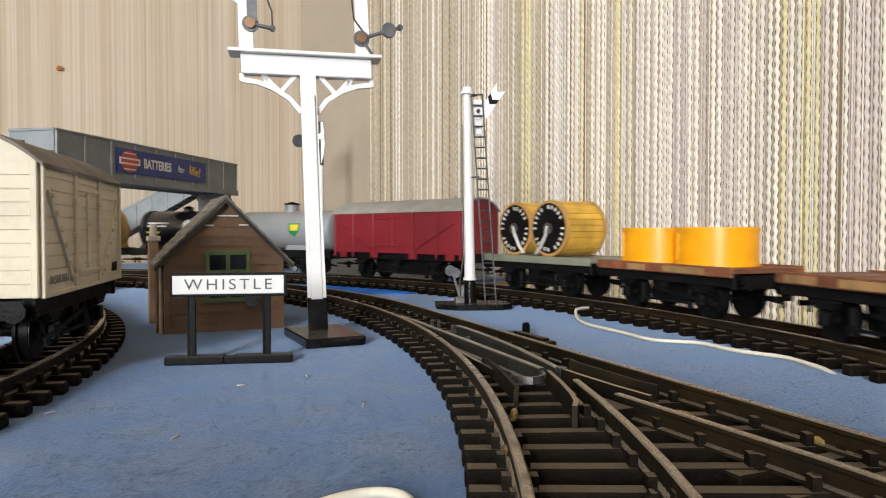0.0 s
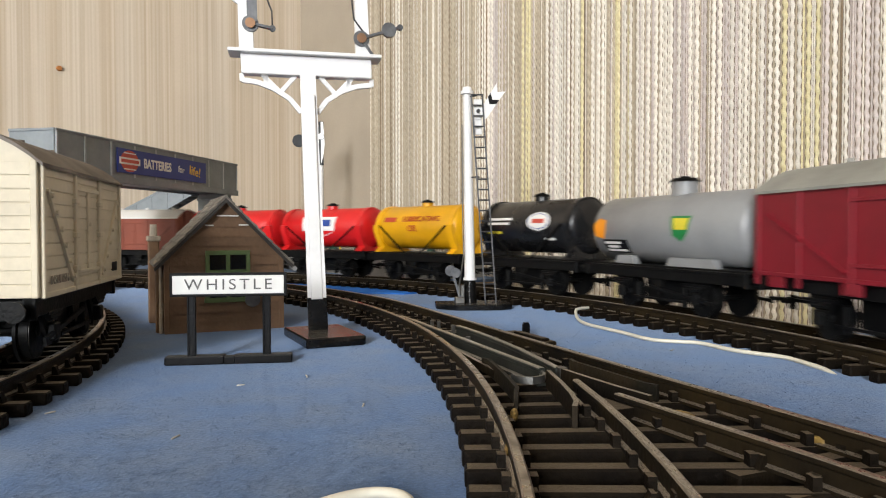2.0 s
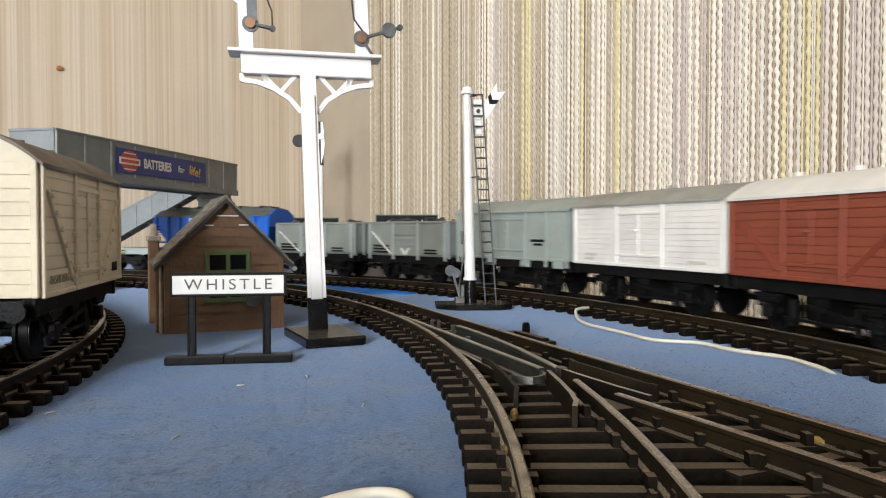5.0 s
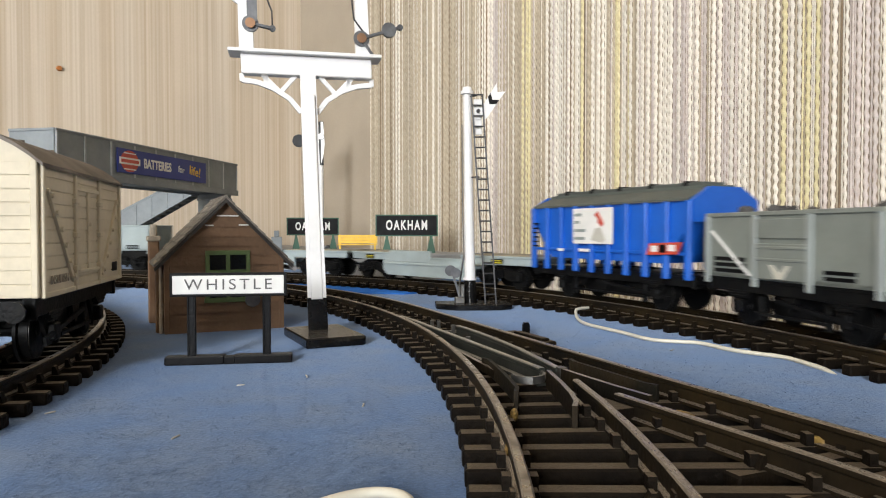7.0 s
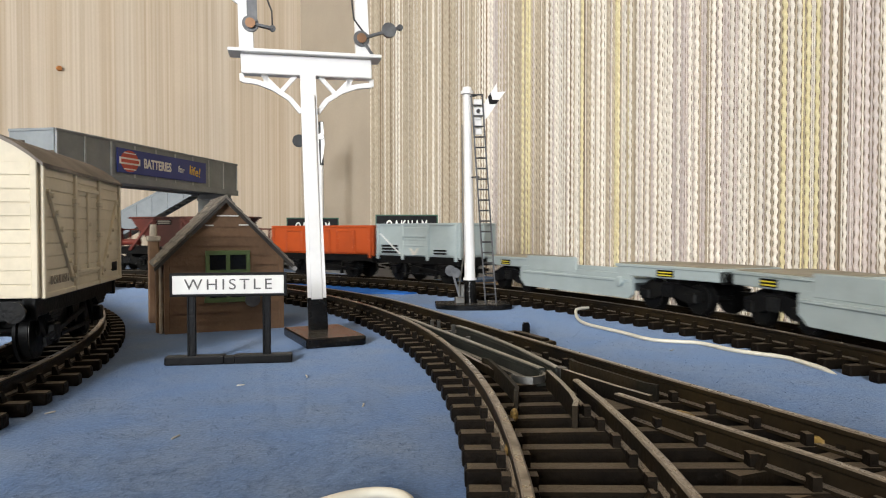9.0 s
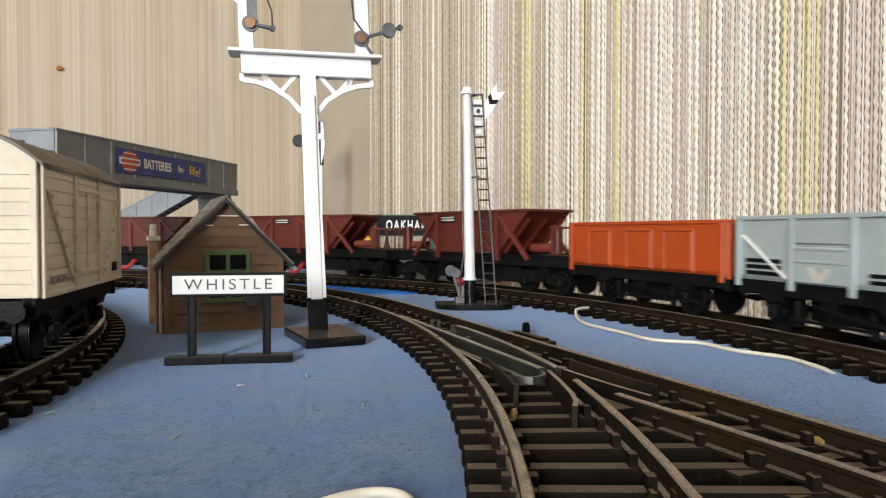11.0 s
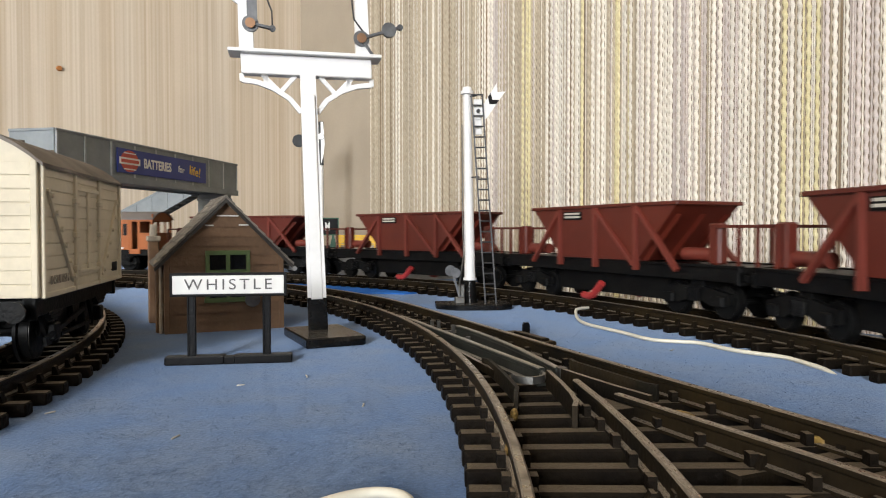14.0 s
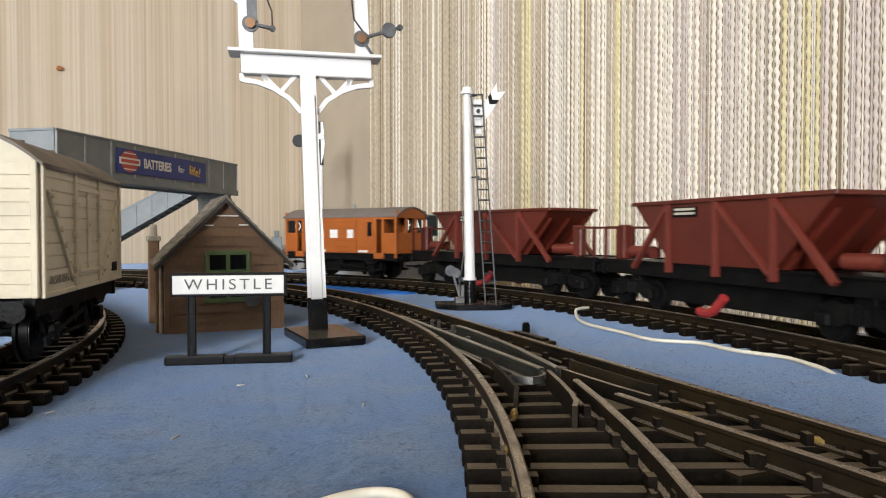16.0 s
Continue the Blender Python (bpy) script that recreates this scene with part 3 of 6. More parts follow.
WOOD = mat("brown_clapboard", (0.170, 0.096, 0.050), 0.6, var=0.2, scale=110, fine=700, bump=0.3, col2=(0.13, 0.071, 0.037), obj=0.16)
SHINGLE = mat("grey_brown_roof", (0.205, 0.185, 0.160), 0.75, var=0.2, scale=130, fine=800, bump=0.5, col2=(0.10, 0.085, 0.07), obj=0.2)
GREEN = mat("green_window_paint", (0.10, 0.16, 0.055), 0.5, var=0.15, scale=160, bump=0.1)
STONE = mat("cream_stone", (0.42, 0.36, 0.28), 0.8, var=0.2, scale=180, bump=0.4)


def hut():
    ob = thing("lineside_hut", "brown clapboard lineside hut with green window frame", "hut", m=pose(-94.7 * M, 238 * M, 0, 0, 0, 25))
    W, D, E, A = 39.0, 40.0, 26.4, 46.6
    bm = bmesh.new()
    prism(bm, [(0.4, 0), (W - 0.4, 0), (W - 0.4, E), (W / 2, A - 0.6), (0.4, E)], 0.5, D - 0.5, "y")
    part("core", bm, WOOD, ob, "", None)
    def half(z):
        return W / 2 if z <= E else W / 2 * (A - z) / (A - E)
    step = 3.35
    n = int(A / step)
    for i in range(n + 1):                             # front boards follow the gable
        z0, z1 = i * step, min((i + 1) * step + 0.12, A - 0.4)
        if z1 - z0 < 0.4:
            continue
        bm = bmesh.new()
        vs = []
        for z, y in ((z0, -0.55), (z1, -0.05)):
            h = max(half(z), 0.15)
            vs.append([bm.verts.new((W / 2 - h, y, z)), bm.verts.new((W / 2 + h, y, z)), bm.verts.new((W / 2 + h, 0.7, z)), bm.verts.new((W / 2 - h, 0.7, z))])
        a, b = vs
        bm.faces.new(a[::-1]), bm.faces.new(b)
        for k in range(4):
            bm.faces.new((a[k], a[(k + 1) % 4], b[(k + 1) % 4], b[k]))
        part("clapboard", bm, WOOD, ob, "", None)
    for i in range(8):
        for side, x in ((-1, 0.0), (1, W)):
            bm = bmesh.new()
            z0, z1 = i * step, min((i + 1) * step, E)
            prism(bm, [(x + side * 0.5, z0), (x + side * 0.0, z1), (x - side * 0.8, z1), (x - side * 0.8, z0)], 0.2, D, "y")
            part("clapboard", bm, WOOD, ob, "", None)
    for x in (0, W):                                    # corner posts
        bm = bmesh.new()
        box(bm, x - 0.9, x + 0.9, -0.7, 0.8, 0, E, 0.15)
        part("corner_post", bm, WOOD, ob)
    sl = Vector((W / 2 + 4.6, A - E + 4.8)).length
    for side in (-1, 1):                                # roof courses
        n = 9
        for i in range(n):
            f0, f1 = i / n, (i + 1.12) / n
            bm = bmesh.new()
            def pt(f, lift):
                return (W / 2 + side * f * (W / 2 + 4.2), A + 0.7 - f * (A - E + 4.0) + lift)
            prism(bm, [pt(f0, 0.25), pt(min(f1, 1.0), 0.75), pt(min(f1, 1.0), 0.1), pt(f0, -0.5)], -2.6, D + 2, "y")
            course = part("roof_course", bm, SHINGLE, ob, "", None)
            for k in range(8):                          # slates of the course, staggered
                y0 = -2.7 + (D + 4.6) / 8 * k - (2.8 if i % 2 else 0)
                y1 = min(y0 + (D + 4.6) / 8 - 0.3, D + 2.1)
                bm = bmesh.new()
                prism(bm, [pt(f0 + 0.004, 0.5), pt(min(f1, 1.0) + 0.004, 1.0), pt(min(f1, 1.0) + 0.004, 0.6), pt(f0 + 0.004, 0.2)], max(y0, -2.7), y1, "y")
                part("slate", bm, SHINGLE, course, "", None)
        bm = bmesh.new()
        prism(bm, [(W / 2, A + 0.4), (W / 2 + side * (W / 2 + 4.2), E - 3.6), (W / 2 + side * (W / 2 + 3.9), E - 4.8), (W / 2, A - 1.2)], -2.9, -2.3, "y")
        part("bargeboard", bm, mat("dark_bargeboard", (0.03, 0.025, 0.022), 0.6, var=0.2), ob)
    bm = bmesh.new()
    rod(bm, (W / 2, -2.6, A + 0.9), (W / 2, D + 2, A + 0.9), 0.7, seg=8)
    part("ridge", bm, SHINGLE, ob)
    for x0, x1, z in ((16.5, 24, 40.6), (12.5, 15.5, 37.2), (24.0, 27.5, 37.4)):    # worn pale streaks of filler
        bm = bmesh.new()
        box(bm, x0, x1, -0.75, -0.3, z, z + 0.5, 0.15)
        part("filler_streak", bm, SIGNWHITE, ob, "worn white paint streak")
    win = bmesh.new()
    box(win, 12.6, 27.8, -1.2, 0.2, 27.0, 28.6, 0.12)
    w_ = part("window", win, GREEN, ob, "green painted window head")
    for x0, x1, z0, z1, nm in ((12.6, 14.0, 12.0, 27.0, "jamb"), (26.4, 27.8, 12.0, 27.0, "jamb"), (19.5, 20.9, 12.0, 27.0, "mullion"), (14.0, 19.5, 20.2, 21.8, "transom"), (20.9, 26.4, 20.2, 21.8, "transom"), (12.2, 28.2, 10.3, 12.0, "sill")):
        bm = bmesh.new()
        box(bm, x0, x1, -1.3, 0.2, z0, z1, 0.12)
        part(nm, bm, GREEN, w_)
    for x0, x1 in ((14.0, 19.5), (20.9, 26.4)):
        for z0, z1 in ((12.0, 20.2), (21.8, 27.0)):
            bm = bmesh.new()
            box(bm, x0 - 0.1, x1 + 0.1, -0.85, -0.65, z0 - 0.1, z1 + 0.1)
            part("pane", bm, DARKGLASS, w_, "dark window pane", None)
    bm = bmesh.new()
    box(bm, -4.6, -0.6, 33, 38, 0, 33.5, 0.4)
    ch = part("chimney", bm, WOOD, ob, "brown chimney stack with cream pot")
    bm = bmesh.new()
    box(bm, -5.2, 0.0, 32.4, 38.6, 31.5, 33.6, 0.4)
    rod(bm, (-2.6, 35.5, 33.5), (-2.6, 35.5, 38.0), 1.5, 1.3, 10)
    part("chimney_pot", bm, STONE, ch, "cream stone cap and pot")
    for x0, x1 in ((-4.6, -2.6),):
        bm = bmesh.new()
        box(bm, -3.4, -0.4, 4.0, 6.4, 0, 25, 0.3)
        part("buttress", bm, WOOD, ob)
    bm = bmesh.new()                                    # pale downpipe, and a round fitting under the sill
    rod(bm, (-1.7, 2.2, 0), (-1.7, 2.2, E - 2.6), 0.75, seg=10)
    rod(bm, (-1.7, 2.2, E - 2.6), (-3.6, 1.0, E - 1.4), 0.75, seg=10)
    part("downpipe", bm, STONE, ob, "pale cream downpipe")
    bm = bmesh.new()
    rod(bm, (28.6, -1.6, 11.0), (28.6, -0.3, 11.0), 2.7, seg=20)
    part("wall_fitting", bm, CRANKGREY, ob, "grey round wall fitting")
    bm = bmesh.new()                                    # gutter end
    rod(bm, (W + 4.4, -3.0, E - 4.6), (W + 4.4, D, E - 4.6), 0.9, seg=8)
    part("gutter", bm, mat("grey_gutter", (0.25, 0.25, 0.25), 0.5), ob)
hut()


# bracket signal
def bracket_signal():
    base = Matrix.Translation((-41.5 * M, 231 * M, 0)) @ pose(0, 0, 0, 0, 0, 12)
    ob = thing("bracket_signal", "white twin-post bracket signal on a black base", "signal", m=base)
    bm = bmesh.new()
    vs = prism(bm, [(-9.6, -15.5), (8.6, -15.5), (9.6, -14.5), (9.6, 13.5), (8.6, 14.5), (-9.6, 14.5)], 0, 3.0, "z")
    bmesh.ops.transform(bm, matrix=pose(1.4, -6.0, 0, 0, 0, 13.5), verts=vs)
    bmesh.ops.bevel(bm, geom=bm.edges[:], offset=0.4, segments=1, affect="EDGES")
    part("base_plate", bm, CHIPBLACK, ob, "chipped black base plate")
    lean = Matrix(((1, 0, -0.036, 0), (0, 1, 0.008, 0), (0, 0, 1, 0), (0, 0, 0, 1)))
    def lp(x, y, z):
        return lean @ Vector((x, y, z))
    bm = bmesh.new()
    vs = bmesh.ops.create_cone(bm, cap_ends=True, segments=4, radius1=4.5, radius2=4.4, depth=11, matrix=Matrix.Translation((0, 0, 8)) @ pose(0, 0, 0, 0, 0, 45))["verts"]
    bmesh.ops.transform(bm, matrix=lean, verts=vs)
    part("socket", bm, CHIPBLACK, ob, "chipped black post socket")
    bm = bmesh.new()
    bmesh.ops.create_cone(bm, cap_ends=True, segments=4, radius1=4.3, radius2=3.5, depth=76, matrix=Matrix.Translation((0, 0, 50.5)) @ pose(0, 0, 0, 0, 0, 45))
    box(bm, -1.9, 1.9, -3.2, -2.0, 13, 80, 0.2, pose(0, 0, 0, 0.35, 0, 0))
    bmesh.ops.transform(bm, matrix=lean, verts=bm.verts[:])
    part("post", bm, WHITE, ob)
    g = bmesh.new()                                     # gantry beam and deck
    box(g, -21, 21, -2.5, 2.5, 86.2, 92.6, 0.3)
    bmesh.ops.transform(g, matrix=lean, verts=g.verts[:])
    part("beam", g, WHITE, ob)
    g = bmesh.new()
    box(g, -24.8, 24.2, -5, 5, 92.6, 93.7, 0.2)
    bmesh.ops.transform(g, matrix=lean, verts=g.verts[:])
    part("deck", g, WHITE, ob)
    for s in (-1, 1):
        g = bmesh.new()
        pts = [(s * 2.6, 74.5), (s * 6, 78.8), (s * 11, 82.0), (s * 16, 83.8), (s * 21, 84.4)]
        for a, b in zip(pts, pts[1:]):
            bar(g, (a[0], 0, a[1]), (b[0], 0, b[1]), 1.6, 1.5, (0, 1, 0))
        bmesh.ops.transform(g, matrix=lean, verts=g.verts[:])
        br = part("bracket", g, WHITE, ob)
        for a, b in (((s * 21, 84.0), (s * 21, 86.4)), ((s * 9, 80.8), (s * 4, 86.4)), ((s * 9, 80.8), (s * 14.5, 86.4)), ((s * 13.5, 83.2), (s * 13.5, 86.4))):
            g = bmesh.new()
            bar(g, (a[0], 0, a[1]), (b[0], 0, b[1]), 1.4, 1.3, (0, 1, 0))
            bmesh.ops.transform(g, matrix=lean, verts=g.verts[:])
            part("strut", g, WHITE, br)
    for x, tall in ((-19.0, 150), (18.2, 150)):
        g = bmesh.new()
        bmesh.ops.create_cone(g, cap_ends=True, segments=4, radius1=3.2, radius2=2.4, depth=tall - 93.5, matrix=Matrix.Translation((x, -1.5, (tall + 93.5) / 2)) @ pose(0, 0, 0, 0, 0, 45))
        bmesh.ops.transform(g, matrix=lean, verts=g.verts[:])
        part("doll_post", g, WHITE, ob)
    def crank(x, z, arm, tip, disc):
        g = bmesh.new()
        rod(g, (x, -4.3, z), (x, -3.2, z), 2.6, seg=20)
        bar(g, (x, -4.0, z), (x + arm[0], -4.0, z + arm[1]), 0.8, 1.8, (0, 1, 0))
        bar(g, (x, -4.0, z), (x + tip[0], -4.0, z + tip[1]), 0.8, 1.6, (0, 1, 0))
        rod(g, (x + arm[0], -4.5, z + arm[1]), (x + arm[0], -3.5, z + arm[1]), 1.0, seg=14)
        if disc:
            rod(g, (x + disc[0], -5.0, z + disc[1]), (x + disc[0], -3.4, z + disc[1]), 2.4, seg=20)
        bmesh.ops.transform(g, matrix=lean, verts=g.verts[:])
        c = part("crank", g, CRANKGREY, ob, "worn grey steel crank")
        g = bmesh.new()
        rod(g, (x, -5.2, z), (x, -4.2, z), 1.6, 1.4, seg=16)
        bmesh.ops.transform(g, matrix=lean, verts=g.verts[:])
        part("rivet", g, BRASS, c, "copper coloured rivet")
        if disc:
            return
        g = bmesh.new()
        bar(g, (x + 0.6, -3.4, z + 2), (x + 1.2, -3.4, 148), 0.9, 3.2, (1, 0, 0))
        bmesh.ops.transform(g, matrix=lean, verts=g.verts[:])
        part("pull_strip", g, CRANKGREY, c)
    crank(-17.4, 101.6, (6.8, -1.2), (2, 1), None)
    crank(17.8, 98.8, (13.0, 4.4), (3.4, -5.2), (9.2, 3.2))
    for pts in ([(-10.6, -4, 100.6), (-10.6, -4, 106), (-12, -4, 110), (-15, -4, 113), (-16, -4, 140)], [(18.6, -4, 101), (15.6, -4, 105), (15.2, -4, 110), (15.4, -4, 142)]):
        g = bmesh.new()
        for a, b in zip(pts, pts[1:]):
            rod(g, a, b, 0.28, seg=6)
        bmesh.ops.transform(g, matrix=lean, verts=g.verts[:])
        part("pull_wire", g, DARKSTEEL, ob)
    for s in (-1,):                                     # finial stay seen at the upper edge
        g = bmesh.new()
        prism(g, [(-27, 112.5), (-19, 112.5), (-19, 106.5)], -2.4, -1.0, "y")
        bmesh.ops.transform(g, matrix=lean, verts=g.verts[:])
        part("stay", g, WHITE, ob)
bracket_signal()


def ladder_signal():
    ob = thing("ladder_signal", "white distant signal with black ladder and base", "signal", m=pose(13.6 * M, 320 * M, 0, 0, 0, 4))
    bm = bmesh.new()
    prism(bm, [(-17, -4), (-8, -11), (12, -11), (17.4, -7), (17.4, 8), (10, 11), (-17, 8)], 0, 2.6, "z")
    bmesh.ops.bevel(bm, geom=bm.edges[:], offset=0.4, segments=1, affect="EDGES")
    part("base_plate", bm, CHIPBLACK, ob, "chipped black base plate")
    bm = bmesh.new()
    rod(bm, (-1, 0, 2.5), (-1.2, 0, 14), 3.0, 2.6, 16)
    part("socket", bm, CHIPBLACK, ob)
    bm = bmesh.new()
    rod(bm, (-1.2, 0, 13.2), (-2.6, 0, 98), 2.55, 1.75, 18)
    rod(bm, (-1.2, 0, 13), (-1.2, 0, 14), 3.1, 3.1, 18)
    part("post", bm, WHITE, ob)
    bm = bmesh.new()
    rod(bm, (-2.6, 0, 98), (-2.6, 0, 99.4), 3.0, 3.0, 18)
    rod(bm, (-2.6, 0, 99.4), (-2.6, 0, 101.2), 2.2, 1.9, 18)
    part("cap", bm, WHITE, ob)
    top, foot = (1.43, -3.6), (7.9, -4.4)
    for dx in (-2.45, 2.45):
        bm = bmesh.new()
        bar(bm, (foot[0] + dx, foot[1], 2.4), (top[0] + dx, top[1], 97.2), 0.9, 0.7)
        part("ladder_rail", bm, DARKSTEEL, ob, "black ladder rail")
    for i in range(20):
        f = (i + 0.9) / 19.9
        bm = bmesh.new()
        x, y, z = foot[0] + (top[0] - foot[0]) * f, foot[1] + (top[1] - foot[1]) * f, 2.4 + 94.8 * f
        rod(bm, (x - 2.8, y, z), (x + 2.8, y, z), 0.38, seg=6)
        part("ladder_rung", bm, DARKSTEEL, ob)
    bm = bmesh.new()
    box(bm, 0.2, 4.0, -1.9, -1.2, 79.5, 95.5, 0.3)
    box(bm, 0.6, 3.6, -2.6, -1.2, 86.0, 93.0, 0.4)
    part("lamp_case", bm, WHITE, ob, "white signal lamp case")
    for z, xe in ((96.8, 1.4), (60, 2.6)):
        bm = bmesh.new()
        rod(bm, (-2.4, 0, z), (xe, -3.7, z), 0.4, seg=6)
        part("ladder_stay", bm, DARKSTEEL, ob)
    bm = bmesh.new()                                    # raised arm, notched end
    arm = prism(bm, [(-1, -2.3), (14.5, -2.6), (12.2, 0.2), (15.4, 2.8), (-1, 2.3)], -0.4, 0.4, "y")
    am = Matrix.Translation((4.4, -2.2, 88.5)) @ pose(0, 0, 0, 0, -56, 0)
    bmesh.ops.transform(bm, matrix=am, verts=arm)
    a_ = part("arm", bm, WHITE, ob)
    bm = bmesh.new()
    ch = prism(bm, [(7.4, -2.42), (9.6, -2.46), (8.0, 0.2), (10.0, 2.6), (7.8, 2.55), (5.6, 0.2)], -0.62, -0.38, "y")
    bmesh.ops.transform(bm, matrix=am, verts=ch)
    part("chevron", bm, SIGNBLACK, a_, "black chevron on the arm", None)
    bm = bmesh.new()
    rod(bm, (2.2, -3.2, 90), (2.2, -1.0, 90), 0.9, seg=14)
    part("lamp", bm, DARKSTEEL, ob, "black signal lamp")
    bm = bmesh.new()
    rod(bm, (-5.0, -1, 84), (-4.6, -1, 40), 0.3, seg=6)
    rod(bm, (-4.6, -1, 40), (-4.4, -3, 24), 0.3, seg=6)
    rod(bm, (-4.4, -3, 24), (-6.6, -4, 10), 0.45, seg=6)
    rod(bm, (-6.6, -4, 10), (-6.8, -4, 4), 0.5, seg=6)
    part("pull_wire", bm, STEEL, ob, "grey pull wire")
    bm = bmesh.new()
    rod(bm, (-10.5, -4.8, 17.5), (-10.5, -3.6, 17.5), 2.5, seg=18)
    rod(bm, (-8.2, -5.8, 16.5), (-8.2, -4.6, 16.5), 2.2, seg=18)
    bar(bm, (-9.6, -4, 17), (-6.2, -4, 5), 0.8, 1.0)
    part("balance_weight", bm, CRANKGREY, ob, "dull steel balance weight")
    bm = bmesh.new()
    box(bm, -8.6, -4.0, -5.5, -1.6, 2.5, 5.5, 0.4)
    box(bm, -5.8, -4.0, -3.6, -1.0, 2.5, 11, 0.3)
    part("lever_bracket", bm, STEEL, ob)
ladder_signal()


def far_signal():
    ob = thing("far_signal", "small white signal with black lamp near the wall", "signal", m=pose(-122.7 * M, 700 * M, 18.5 * M))
    bm = bmesh.new()
    box(bm, -10, 10, -10, 10, 0, 3, 0.4)
    part("base_plate", bm, CHIPBLACK, ob)
    bm = bmesh.new()
    rod(bm, (0, 0, 3), (0, 0, 122), 3.0, 2.4, 14)
    part("post", bm, WHITE, ob)
    bm = bmesh.new()
    box(bm, -1.6, 3.4, -3.6, -2.8, 83, 126.5, 0.3)
    part("back_plate", bm, BLACK, ob)
    bm = bmesh.new()
    prism(bm, [(1.0, 84), (3.2, 92), (4.6, 104), (4.2, 112), (3.0, 126), (0.8, 126)], -4.2, -3.5, "y")
    part("plate_edge", bm, WHITE, ob, "worn white plate edge")
    bm = bmesh.new()
    rod(bm, (1.4, -5.4, 111.5), (1.4, -3.4, 111.5), 3.0, seg=16)
    part("lamp", bm, STEEL, ob, "silver signal lamp")
    bm = bmesh.new()
    rod(bm, (-21.5, -2.5, 107.5), (-21.5, 0.5, 107.5), 6.4, seg=20)
    box(bm, -21.5, 0, -1.9, -0.7, 102.5, 112.5, 0.3)
    part("arm", bm, BLACK, ob, "dark round signal arm")
far_signal()


# footbridge with a battery advertisement
BRIDGE = mat("grey_bridge_plastic", (0.235, 0.26, 0.275), 0.5, var=0.1, scale=60, fine=500, bump=0.1)
BRIDGERIB = mat("worn_pale_rib", (0.42, 0.44, 0.45), 0.5, var=0.15, scale=120, fine=700, bump=0.1)
BLUEAD = mat("blue_advert", (0.010, 0.030, 0.24), 0.4, var=0.1, scale=60, bump=0.03)
REDAD = mat("red_advert", (0.55, 0.07, 0.04), 0.45, var=0.08, scale=80, bump=0.03)
YELLOWAD = mat("yellow_advert", (0.85, 0.52, 0.01), 0.45, var=0.08, scale=80, bump=0.03)


